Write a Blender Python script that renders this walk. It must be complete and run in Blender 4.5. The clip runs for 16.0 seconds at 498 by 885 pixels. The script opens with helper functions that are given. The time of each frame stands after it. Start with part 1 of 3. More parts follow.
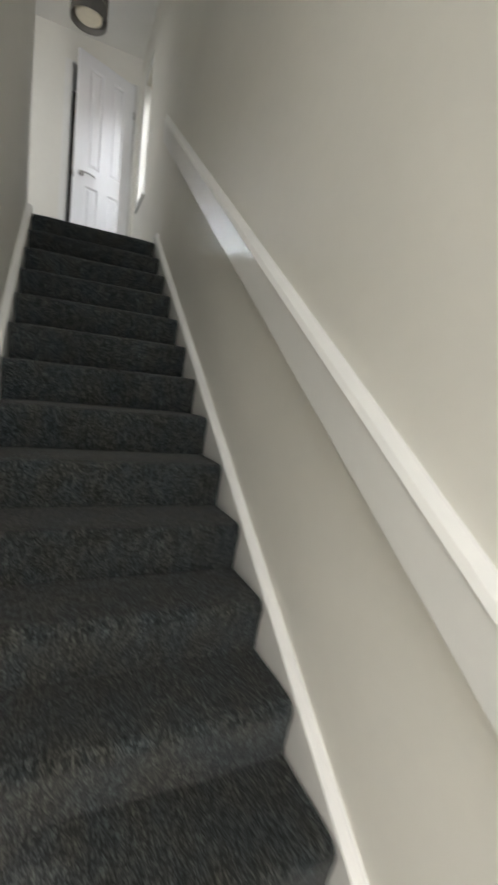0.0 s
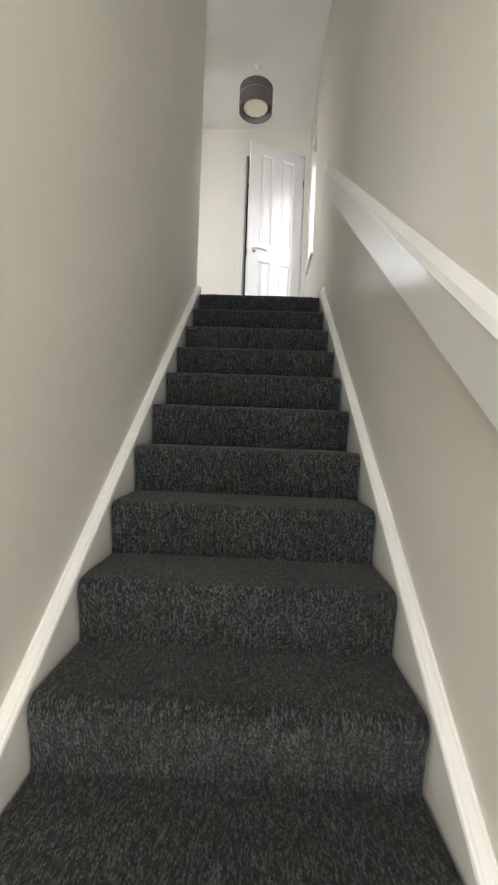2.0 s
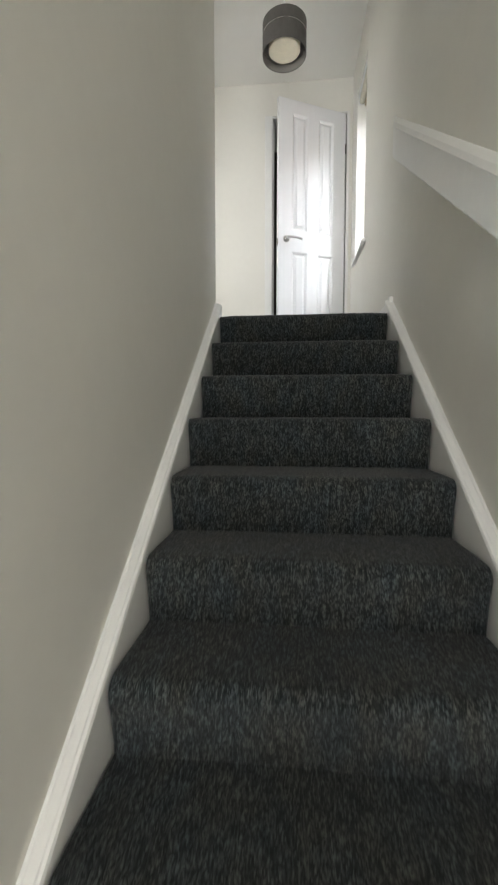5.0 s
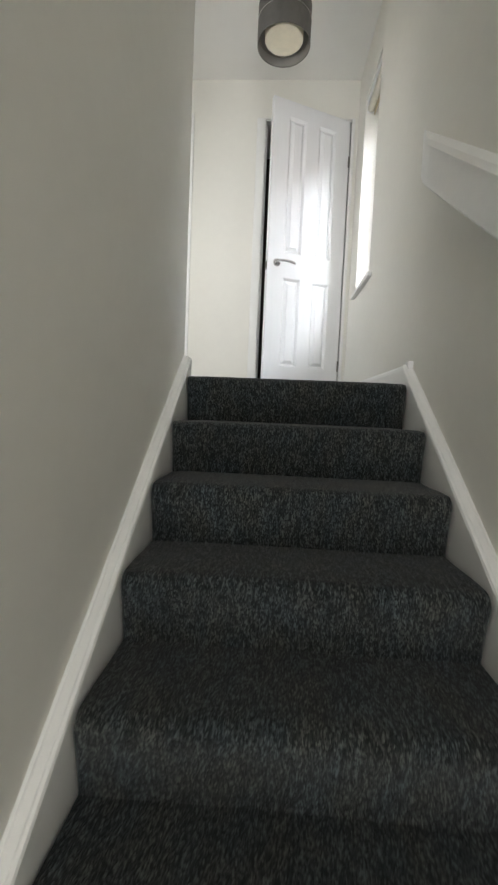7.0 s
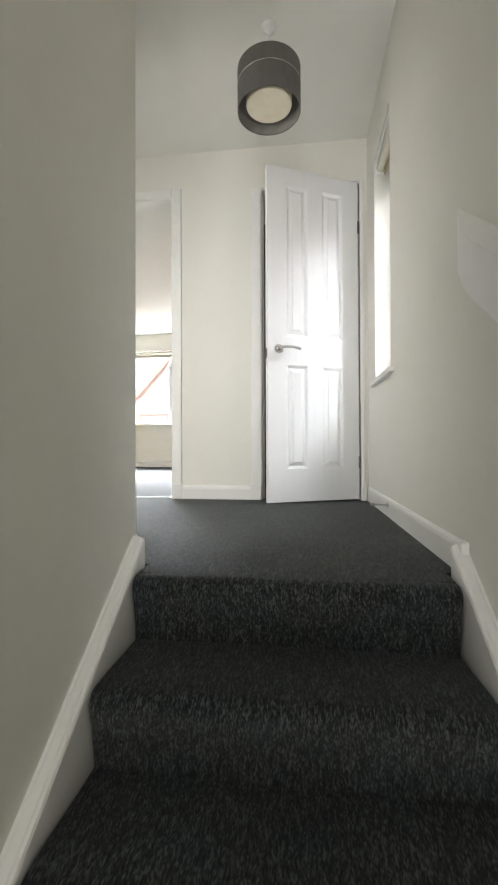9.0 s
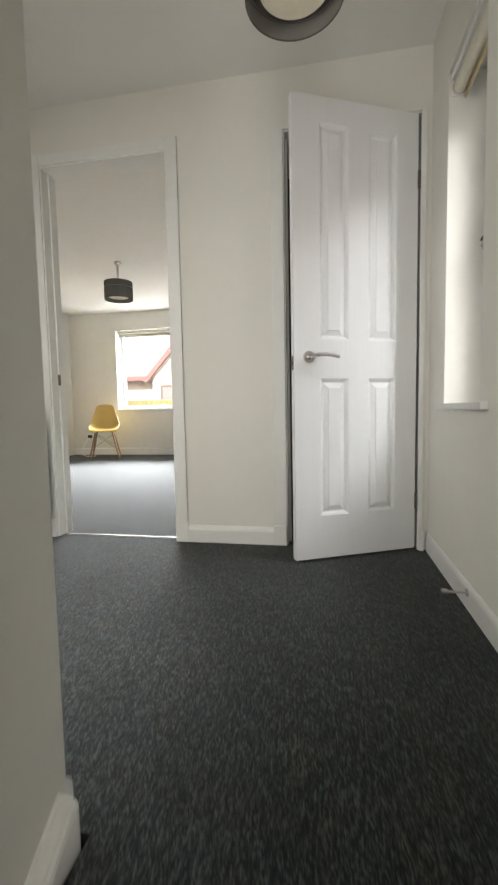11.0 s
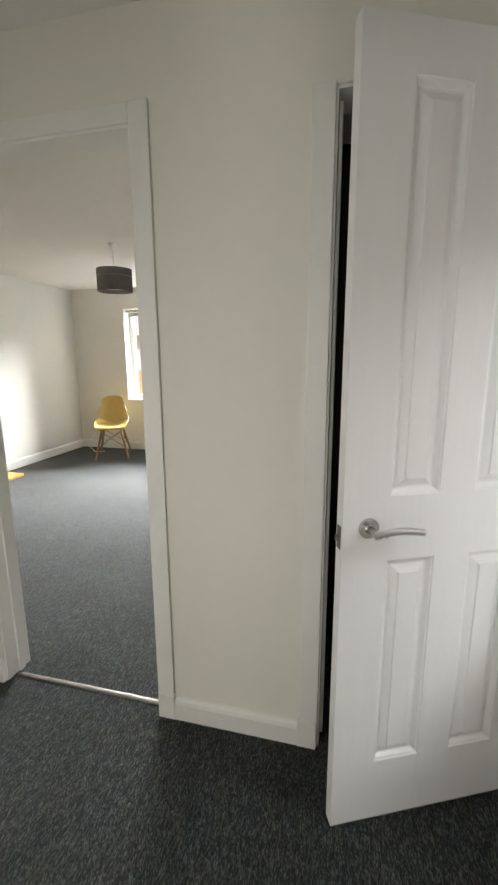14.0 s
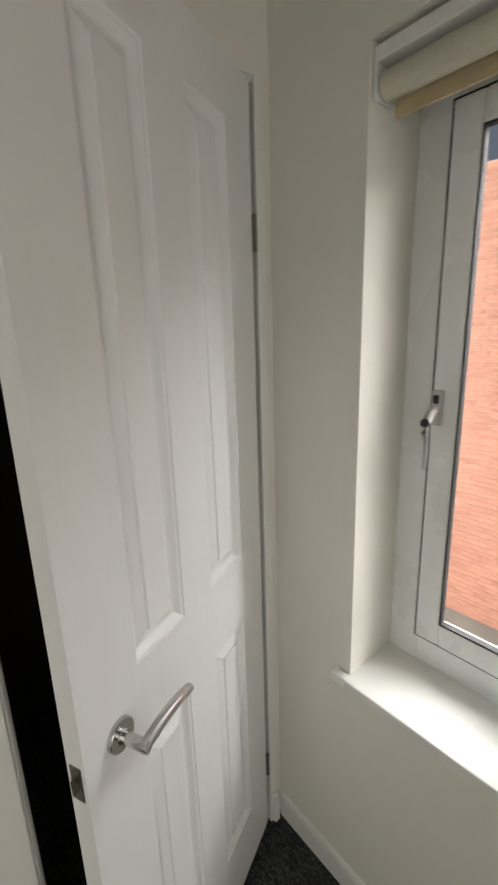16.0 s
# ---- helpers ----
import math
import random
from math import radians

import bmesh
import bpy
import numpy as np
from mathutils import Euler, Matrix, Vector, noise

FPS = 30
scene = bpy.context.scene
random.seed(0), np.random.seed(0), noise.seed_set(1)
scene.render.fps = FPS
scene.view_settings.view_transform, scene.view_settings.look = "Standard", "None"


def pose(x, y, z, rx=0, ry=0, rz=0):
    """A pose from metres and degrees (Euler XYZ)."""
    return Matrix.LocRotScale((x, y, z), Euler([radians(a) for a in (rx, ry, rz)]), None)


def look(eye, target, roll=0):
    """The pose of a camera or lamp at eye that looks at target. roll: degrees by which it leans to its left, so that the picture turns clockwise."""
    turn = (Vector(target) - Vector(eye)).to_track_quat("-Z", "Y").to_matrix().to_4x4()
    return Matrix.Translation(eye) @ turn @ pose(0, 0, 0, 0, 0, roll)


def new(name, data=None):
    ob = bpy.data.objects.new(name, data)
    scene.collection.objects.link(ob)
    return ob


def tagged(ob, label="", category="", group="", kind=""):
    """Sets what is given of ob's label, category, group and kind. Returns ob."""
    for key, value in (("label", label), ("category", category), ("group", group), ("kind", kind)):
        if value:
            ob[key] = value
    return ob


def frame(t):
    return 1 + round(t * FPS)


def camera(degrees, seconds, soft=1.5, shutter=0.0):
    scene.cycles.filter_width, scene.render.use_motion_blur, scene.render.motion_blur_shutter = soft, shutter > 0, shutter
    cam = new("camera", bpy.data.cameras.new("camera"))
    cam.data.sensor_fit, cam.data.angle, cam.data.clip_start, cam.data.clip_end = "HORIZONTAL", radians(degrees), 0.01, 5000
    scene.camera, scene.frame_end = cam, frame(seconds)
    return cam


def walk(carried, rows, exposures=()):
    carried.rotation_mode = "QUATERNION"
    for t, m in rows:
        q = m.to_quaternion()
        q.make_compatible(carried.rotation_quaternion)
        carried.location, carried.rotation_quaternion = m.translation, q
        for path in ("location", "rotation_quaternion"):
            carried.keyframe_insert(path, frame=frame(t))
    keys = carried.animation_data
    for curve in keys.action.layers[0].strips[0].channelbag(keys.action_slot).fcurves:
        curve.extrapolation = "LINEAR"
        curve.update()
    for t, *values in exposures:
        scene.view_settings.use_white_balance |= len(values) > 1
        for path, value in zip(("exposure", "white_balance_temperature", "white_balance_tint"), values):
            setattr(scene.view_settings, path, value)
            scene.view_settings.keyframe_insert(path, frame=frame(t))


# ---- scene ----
cam = camera(61.0, 16.0, soft=2.2, shutter=0.5)
PATH = [
    (0, (0.015, -0.06, 1.587), (0.847, 1.745, 1.362), 6.0),
    (0.5, (0.11, 0.11, 1.673), (0.539, 2.051, 1.458), 2.0),
    (1, (0.181, 0.231, 1.657), (0.51, 2.2, 1.534), 0.9),
    (1.5, (0.187, 0.345, 1.686), (0.404, 2.332, 1.616), 1.7),
    (2, (0.257, 0.406, 1.688), (0.202, 2.405, 1.65), 2.2),
    (2.5, (0.27, 0.488, 1.697), (0.163, 2.48, 1.551), 0.3),
    (3, (0.23, 0.633, 1.744), (0.143, 2.622, 1.553), 1.7),
    (3.5, (0.222, 0.766, 1.832), (0.137, 2.759, 1.689), 1.4),
    (4, (0.222, 0.875, 1.927), (-0.025, 2.857, 1.824), 2.0),
    (4.5, (0.151, 1.033, 2.028), (-0.034, 3.019, 1.876), 2.2),
    (4.7, (0.155, 1.089, 2.079), (-0.058, 3.073, 1.934), 0.3),
    (6.8, (0.098, 1.645, 2.501), (0.03, 3.637, 2.331), 1.9),
    (7, (0.121, 1.698, 2.509), (0.024, 3.69, 2.367), 2.4),
    (7.5, (0.163, 1.834, 2.619), (-0.041, 3.815, 2.436), 1.1),
    (8, (0.17, 1.947, 2.72), (0.048, 3.943, 2.678), 0.0),
    (8.5, (0.195, 2.081, 2.836), (0.082, 4.077, 2.858), -0.2),
    (9, (0.235, 2.238, 2.976), (-0.005, 4.224, 2.998), -0.2),
    (9.2, (0.231, 2.262, 2.995), (0.028, 4.251, 3.009), 0.5),
    (11.3, (0.157, 2.928, 3.41), (-0.217, 4.886, 3.245), -1.0),
    (11.5, (0.128, 2.978, 3.463), (-0.226, 4.939, 3.294), -0.2),
    (12, (0.152, 3.101, 3.549), (-0.176, 5.071, 3.453), -0.2),
    (12.5, (0.142, 3.233, 3.664), (-0.307, 5.174, 3.492), -1.5),
    (13, (0.075, 3.401, 3.769), (-0.362, 5.332, 3.484), -0.5),
    (13.5, (0.086, 3.554, 3.862), (-0.368, 5.471, 3.516), 0.8),
    (14, (0.067, 3.69, 3.966), (-0.41, 5.591, 3.571), -0.3),
    (14.5, (0.034, 3.835, 4.087), (-0.141, 5.771, 3.617), 0.4),
    (15, (0.074, 3.939, 4.114), (0.388, 5.855, 3.638), 0.1),
    (15.5, (0.041, 4.064, 4.121), (0.82, 5.85, 3.667), -0.7),
    (16, (-0.052, 4.176, 4.132), (1.177, 5.678, 3.648), -1.8),
]
EXPOSURES = [(0, -0.05, 6150, 11), (1.0, 0.5, 6350, 11), (2.0, 0.6, 6300, 11), (2.6, 0.35, 6200, 11), (3.2, 0.4, 6150, 11), (4.5, 0.55, 6150, 10), (7.0, 0.55, 6100, 10), (9.0, 0.55, 6250, 10),
             (11.5, -0.15, 6500, 10), (13.5, -0.3, 6550, 9), (14.5, -0.4, 6650, 10), (16.0, -0.5, 6750, 10)]
walk(cam, [(t, look(eye, target, roll)) for t, eye, target, roll in PATH], EXPOSURES)


# ---- light ----
world = bpy.data.worlds.new("sky")
scene.world = world
world.use_nodes = True
wn = world.node_tree
sky = wn.nodes.new("ShaderNodeTexSky")
sky.sky_type = "NISHITA"
sky.sun_disc = False
sky.sun_elevation, sky.sun_rotation = radians(35), radians(165)
sky.air_density, sky.dust_density, sky.ozone_density = 1.0, 10.0, 0.2
wn.links.new(sky.outputs[0], wn.nodes["Background"].inputs[0])
wn.nodes["Background"].inputs[1].default_value = 0.15


def lamp_sun(strength, angle, elevation, azimuth):
    data = bpy.data.lights.new("sun", "SUN")
    data.energy, data.angle, data.color = strength, radians(angle), (1.0, 0.96, 0.9)
    ob = new("sun", data)
    d = Vector((math.sin(azimuth) * math.cos(elevation), math.cos(azimuth) * math.cos(elevation), math.sin(elevation)))
    ob.matrix_basis = look(d * 60, (0, 0, 0))
    return ob


def lamp_area(name, eye, target, w, h, watts, color):
    data = bpy.data.lights.new(name, "AREA")
    data.shape, data.size, data.size_y, data.energy, data.color = "RECTANGLE", w, h, watts, color
    ob = new(name, data)
    ob.matrix_basis = look(eye, target)
    return ob


lamp_sun(5.0, 3, radians(35), radians(165))
# daylight through the landing window, the room window, the entrance and the bright side room, and an added fill above
# the entrance
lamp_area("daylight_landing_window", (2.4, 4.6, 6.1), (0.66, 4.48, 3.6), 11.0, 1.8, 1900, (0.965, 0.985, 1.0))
lamp_area("daylight_room_window", (-2.25, 13.4, 6.3), (-2.25, 8.6, 3.7), 6.0, 1.7, 8000, (0.96, 0.98, 1.0))
lamp_area("daylight_entrance", (0.2, -1.34, 1.25), (0.2, 0.4, 1.3), 0.78, 1.9, 23, (1.0, 0.985, 0.95))
# unseen fill added high over the entrance to brighten the stair walls
lamp_area("fill_stair_walls", (0.21, -1.34, 3.55), (0.21, 0.6, 3.35), 0.66, 1.3, 18, (1.0, 0.985, 0.955))
lamp_area("daylight_side_doorway", (-0.89, 3.30, 3.64), (-0.55, 4.75, 2.55), 0.72, 1.9, 14, (1.0, 0.985, 0.94))


# ---- materials ----
def mat(name, color, rough=0.6, metal=0.0, vary=0.08, scale=6.0, bump=0.0, bump_scale=300.0, stretch=(1, 1, 1), second=None, fine=0.04):
    """Principled surface with coarse and fine variation of its colour, and fine relief, at world size."""
    m = bpy.data.materials.new(name)
    m.use_nodes = True
    nt = m.node_tree
    b = nt.nodes["Principled BSDF"]
    geo = nt.nodes.new("ShaderNodeNewGeometry")
    mp = nt.nodes.new("ShaderNodeMapping")
    mp.inputs["Scale"].default_value = stretch
    nt.links.new(geo.outputs["Position"], mp.inputs["Vector"])
    n1 = nt.nodes.new("ShaderNodeTexNoise")
    n1.inputs["Scale"].default_value, n1.inputs["Detail"].default_value = scale, 5
    n2 = nt.nodes.new("ShaderNodeTexNoise")
    n2.inputs["Scale"].default_value, n2.inputs["Detail"].default_value = scale * 14, 3
    for n in (n1, n2):
        nt.links.new(mp.outputs[0], n.inputs["Vector"])
    dark = second or tuple(c * (1 - vary * 2.2) for c in color)
    mix = nt.nodes.new("ShaderNodeMix")
    mix.data_type = "RGBA"
    mix.inputs["A"].default_value, mix.inputs["B"].default_value = (*dark, 1), (*color, 1)
    ramp = nt.nodes.new("ShaderNodeMapRange")
    ramp.inputs["From Min"].default_value, ramp.inputs["From Max"].default_value = 0.28, 0.62
    nt.links.new(n1.outputs[0], ramp.inputs[0])
    nt.links.new(ramp.outputs[0], mix.inputs["Factor"])
    hsv = nt.nodes.new("ShaderNodeHueSaturation")
    mr = nt.nodes.new("ShaderNodeMapRange")
    mr.inputs["From Min"].default_value, mr.inputs["From Max"].default_value = 0.2, 0.8
    mr.inputs["To Min"].default_value, mr.inputs["To Max"].default_value = 1 - fine, 1 + fine
    nt.links.new(n2.outputs[0], mr.inputs[0])
    nt.links.new(mr.outputs[0], hsv.inputs["Value"])
    nt.links.new(mix.outputs["Result"], hsv.inputs["Color"])
    nt.links.new(hsv.outputs[0], b.inputs["Base Color"])
    b.inputs["Metallic"].default_value = metal
    rr = nt.nodes.new("ShaderNodeMapRange")
    rr.inputs["To Min"].default_value, rr.inputs["To Max"].default_value = max(0.03, rough - 0.06), min(1, rough + 0.06)
    nt.links.new(n1.outputs[0], rr.inputs[0])
    nt.links.new(rr.outputs[0], b.inputs["Roughness"])
    if bump:
        n3 = nt.nodes.new("ShaderNodeTexNoise")
        n3.inputs["Scale"].default_value, n3.inputs["Detail"].default_value = bump_scale, 2
        nt.links.new(mp.outputs[0], n3.inputs["Vector"])
        bp = nt.nodes.new("ShaderNodeBump")
        bp.inputs["Strength"].default_value, bp.inputs["Distance"].default_value = bump, 0.004
        nt.links.new(n3.outputs[0], bp.inputs["Height"])
        nt.links.new(bp.outputs[0], b.inputs["Normal"])
    return m


def carpet_material():
    """Charcoal loop-pile carpet: short streaks of black, slate blue and warm grey along the run of the floor."""
    m = bpy.data.materials.new("charcoal_carpet")
    m.use_nodes = True
    nt = m.node_tree
    b = nt.nodes["Principled BSDF"]
    b.inputs["Roughness"].default_value = 0.95
    b.inputs["Specular IOR Level"].default_value = 0.15
    b.inputs["Sheen Weight"].default_value = 0.1
    b.inputs["Sheen Roughness"].default_value = 0.6
    geo = nt.nodes.new("ShaderNodeNewGeometry")

    def noise_at(stretch, scale, detail):
        mp = nt.nodes.new("ShaderNodeMapping")
        mp.inputs["Scale"].default_value = stretch
        nt.links.new(geo.outputs["Position"], mp.inputs["Vector"])
        n = nt.nodes.new("ShaderNodeTexNoise")
        n.inputs["Scale"].default_value, n.inputs["Detail"].default_value = scale, detail
        nt.links.new(mp.outputs[0], n.inputs["Vector"])
        return n.outputs[0]

    def tufts(stretch, scale):
        mp = nt.nodes.new("ShaderNodeMapping")
        mp.inputs["Scale"].default_value = stretch
        nt.links.new(geo.outputs["Position"], mp.inputs["Vector"])
        v = nt.nodes.new("ShaderNodeTexVoronoi")
        v.inputs["Scale"].default_value = scale
        nt.links.new(mp.outputs[0], v.inputs["Vector"])
        sep = nt.nodes.new("ShaderNodeSeparateColor")
        nt.links.new(v.outputs["Color"], sep.inputs[0])
        return sep.outputs[0], v.outputs["Distance"]

    def blend(a, b, factor):
        m1 = nt.nodes.new("ShaderNodeMix")
        m1.inputs["Factor"].default_value = factor
        nt.links.new(a, m1.inputs["A"])
        nt.links.new(b, m1.inputs["B"])
        return m1.outputs["Result"]

    shade_of, height = tufts((1, 0.4, 0.4), 420)
    streak = blend(shade_of, noise_at((1, 0.2, 0.2), 150, 5), 0.6)
    tint = noise_at((1, 0.6, 0.6), 14, 3)
    broad = noise_at((1, 1, 1), 3.0, 3)
    pile = height
    r = nt.nodes.new("ShaderNodeValToRGB")
    e = r.color_ramp.elements
    e[0].position, e[0].color = 0.32, (0.0062, 0.0072, 0.0074, 1)
    e[1].position, e[1].color = 0.74, (0.080, 0.084, 0.083, 1)
    mid = e.new(0.52)
    mid.color = (0.0195, 0.0214, 0.0215, 1)
    nt.links.new(streak, r.inputs[0])
    r2 = nt.nodes.new("ShaderNodeValToRGB")
    f = r2.color_ramp.elements
    f[0].position, f[0].color = 0.36, (0.88, 1.0, 1.05, 1)
    f[1].position, f[1].color = 0.64, (1.06, 1.02, 0.90, 1)
    nt.links.new(tint, r2.inputs[0])
    mul = nt.nodes.new("ShaderNodeMix")
    mul.data_type, mul.blend_type = "RGBA", "MULTIPLY"
    mul.inputs["Factor"].default_value = 1
    nt.links.new(r.outputs[0], mul.inputs["A"])
    nt.links.new(r2.outputs[0], mul.inputs["B"])
    hsv = nt.nodes.new("ShaderNodeHueSaturation")
    mr = nt.nodes.new("ShaderNodeMapRange")
    mr.inputs["From Min"].default_value, mr.inputs["From Max"].default_value = 0.3, 0.7
    mr.inputs["To Min"].default_value, mr.inputs["To Max"].default_value = 0.8, 1.2
    nt.links.new(broad, mr.inputs[0])
    nt.links.new(mr.outputs[0], hsv.inputs["Value"])
    nt.links.new(mul.outputs["Result"], hsv.inputs["Color"])
    nt.links.new(hsv.outputs[0], b.inputs["Base Color"])
    bp = nt.nodes.new("ShaderNodeBump")
    bp.inputs["Strength"].default_value, bp.inputs["Distance"].default_value = 0.35, 0.004
    add = nt.nodes.new("ShaderNodeMath")
    add.operation = "SUBTRACT"
    nt.links.new(streak, add.inputs[0])
    nt.links.new(pile, add.inputs[1])
    nt.links.new(add.outputs[0], bp.inputs["Height"])
    nt.links.new(bp.outputs[0], b.inputs["Normal"])
    return m


def glass_material(name, rough=0.0):
    m = bpy.data.materials.new(name)
    m.use_nodes = True
    b = m.node_tree.nodes["Principled BSDF"]
    b.inputs["Transmission Weight"].default_value = 1
    b.inputs["Roughness"].default_value = rough
    b.inputs["IOR"].default_value = 1.05
    return m


def brick_material():
    m = mat("red_brick", (0.46, 0.215, 0.15), 0.9, 0, 0.15, 18, 0.5, 120)
    nt = m.node_tree
    info = nt.nodes.new("ShaderNodeObjectInfo")
    geo = nt.nodes.new("ShaderNodeNewGeometry")
    add = nt.nodes.new("ShaderNodeMath")
    nt.links.new(info.outputs["Random"], add.inputs[0])
    nt.links.new(geo.outputs["Random Per Island"], add.inputs[1])
    mr = nt.nodes.new("ShaderNodeMapRange")
    mr.inputs["From Max"].default_value = 2
    mr.inputs["To Min"].default_value, mr.inputs["To Max"].default_value = 0.8, 1.2
    nt.links.new(add.outputs[0], mr.inputs[0])
    h2 = nt.nodes.new("ShaderNodeHueSaturation")
    b = nt.nodes["Principled BSDF"]
    src = b.inputs["Base Color"].links[0].from_socket
    nt.links.new(src, h2.inputs["Color"])
    nt.links.new(mr.outputs[0], h2.inputs["Value"])
    nt.links.new(h2.outputs[0], b.inputs["Base Color"])
    return m


WALL = mat("wall_paint", (0.77, 0.752, 0.69), 0.75, 0, 0.02, 1.6, 0.10, 260, fine=0.012)
CEIL = mat("ceiling_paint", (0.80, 0.79, 0.75), 0.85, 0, 0.015, 1.3, 0.06, 200, fine=0.01)
GLOSS = mat("white_gloss_woodwork", (0.79, 0.785, 0.755), 0.42, 0, 0.02, 2.5, 0.05, 60, fine=0.015)
DOORP = mat("white_satin_door_paint", (0.805, 0.81, 0.815), 0.31, 0, 0.015, 3.0, 0.10, 70, stretch=(1, 1, 0.08), fine=0.012)
DOORP.node_tree.nodes["Principled BSDF"].inputs["Specular IOR Level"].default_value = 0.32
UPVC = mat("white_upvc", (0.82, 0.83, 0.83), 0.28, 0, 0.01, 4.0, fine=0.01)
CARPET = carpet_material()
STEEL = mat("brushed_steel", (0.50, 0.49, 0.48), 0.34, 1.0, 0.04, 30, 0.03, 400)
CHROME = mat("satin_chrome", (0.56, 0.55, 0.54), 0.24, 1.0, 0.03, 20)
OLDMETAL = mat("dulled_steel", (0.24, 0.225, 0.20), 0.45, 1.0, 0.1, 60)
BRASSY = mat("brass_strike", (0.20, 0.165, 0.11), 0.45, 1.0, 0.1, 60)
BLACK = mat("black_plastic", (0.02, 0.02, 0.02), 0.45, 0, 0.05, 30)
RUBBER = mat("window_gasket", (0.015, 0.015, 0.015), 0.7, 0, 0.05, 30)
WPLAS = mat("white_plastic", (0.80, 0.80, 0.78), 0.4, 0, 0.02, 10)
# brown taken very dark, so the colour carries the shade inside the cupboard
CUPBOARD_DARK = mat("brown_cupboard_shade", (0.055, 0.042, 0.03), 0.9, 0, 0.15, 6)
RADM = mat("radiator_enamel", (0.80, 0.79, 0.75), 0.38, 0, 0.02, 4)
SHADE = mat("charcoal_fabric_shade", (0.14, 0.132, 0.122), 0.9, 0, 0.08, 30, 0.3, 700, stretch=(1, 1, 0.5))
SHADEIN = mat("grey_shade_lining", (0.27, 0.255, 0.235), 0.8, 0, 0.05, 20)
CREAM = mat("cream_diffuser", (0.80, 0.74, 0.58), 0.6, 0, 0.04, 20)
BLIND = mat("cream_blind_fabric", (0.52, 0.42, 0.26), 0.9, 0, 0.04, 20, 0.2, 900)
BLINDW = mat("pale_blind_fabric", (0.58, 0.55, 0.46), 0.8, 0, 0.03, 15, 0.1, 900)
MUSTARD = mat("mustard_plastic", (0.47, 0.33, 0.095), 0.42, 0, 0.03, 8)
BEECH = mat("beech_wood", (0.32, 0.20, 0.105), 0.5, 0, 0.12, 14, 0.1, 120, stretch=(1, 1, 0.15))
PINE = mat("varnished_pine", (0.60, 0.33, 0.10), 0.42, 0, 0.12, 9, 0.08, 60, stretch=(1, 1, 0.12))
CONCRETE = mat("concrete", (0.35, 0.34, 0.32), 0.9, 0, 0.1, 3, 0.3, 80)
GROUNDM = mat("garden_ground", (0.17, 0.155, 0.13), 0.95, 0, 0.2, 1.2, 0.4, 30)
RENDER = mat("cream_render", (0.86, 0.84, 0.79), 0.9, 0, 0.04, 2, 0.3, 60)
ROOFT = mat("grey_roof_tile", (0.56, 0.55, 0.57), 0.85, 0, 0.12, 3, 0.3, 40)
REDW = mat("red_painted_board", (0.56, 0.30, 0.29), 0.5, 0, 0.08, 5)
FENCEM = mat("orange_fence_timber", (0.50, 0.23, 0.10), 0.8, 0, 0.12, 6, 0.2, 60, stretch=(1, 1, 0.15))
DARKGLASS = mat("dim_window_glass", (0.42, 0.44, 0.46), 0.4, 0, 0.05, 3)
MORTAR = mat("mortar", (0.50, 0.36, 0.28), 0.95, 0, 0.08, 20, 0.3, 150)
BRICK = brick_material()
GLASS = glass_material("clear_glass")


# ---- mesh helpers ----
def box(bm, x0, x1, y0, y1, z0, z1, bevel=0.0, m=None):
    """Adds a box, bevelled where asked, and turned by m."""
    tmp = bmesh.new()
    vs = [tmp.verts.new((x, y, z)) for x in (x0, x1) for y in (y0, y1) for z in (z0, z1)]
    for f in ((0, 1, 3, 2), (4, 6, 7, 5), (0, 4, 5, 1), (2, 3, 7, 6), (0, 2, 6, 4), (1, 5, 7, 3)):
        tmp.faces.new([vs[i] for i in f])
    if bevel:
        bmesh.ops.bevel(tmp, geom=tmp.edges[:], offset=bevel, segments=2, profile=0.6, affect="EDGES")
    add_mesh(bm, tmp, m)


def add_mesh(bm, tmp, m=None):
    if m is not None:
        tmp.transform(m)
    me = bpy.data.meshes.new("tmp")
    tmp.to_mesh(me)
    tmp.free()
    bm.from_mesh(me)
    bpy.data.meshes.remove(me)


def prism(bm, outline, depth, m=None, bevel=0.0):
    """Extrudes an outline in its xy plane by depth along z."""
    tmp = bmesh.new()
    a = [tmp.verts.new((x, y, 0)) for x, y in outline]
    b = [tmp.verts.new((x, y, depth)) for x, y in outline]
    n = len(a)
    tmp.faces.new(a[::-1])
    tmp.faces.new(b)
    for i in range(n):
        tmp.faces.new((a[i], a[(i + 1) % n], b[(i + 1) % n], b[i]))
    bmesh.ops.recalc_face_normals(tmp, faces=tmp.faces[:])
    if bevel:
        bmesh.ops.bevel(tmp, geom=tmp.edges[:], offset=bevel, segments=2, affect="EDGES")
    add_mesh(bm, tmp, m)


def lathe(bm, profile, seg=32, m=None):
    """Turns a profile of (radius, z) round the z axis."""
    tmp = bmesh.new()
    rings = []
    for r, z in profile:
        rings.append([tmp.verts.new((r * math.cos(2 * math.pi * i / seg), r * math.sin(2 * math.pi * i / seg), z)) for i in range(seg)])
    for p, q in zip(rings, rings[1:]):
        for i in range(seg):
            tmp.faces.new((p[i], p[(i + 1) % seg], q[(i + 1) % seg], q[i]))
    bmesh.ops.remove_doubles(tmp, verts=tmp.verts[:], dist=1e-6)
    bmesh.ops.recalc_face_normals(tmp, faces=tmp.faces[:])
    add_mesh(bm, tmp, m)


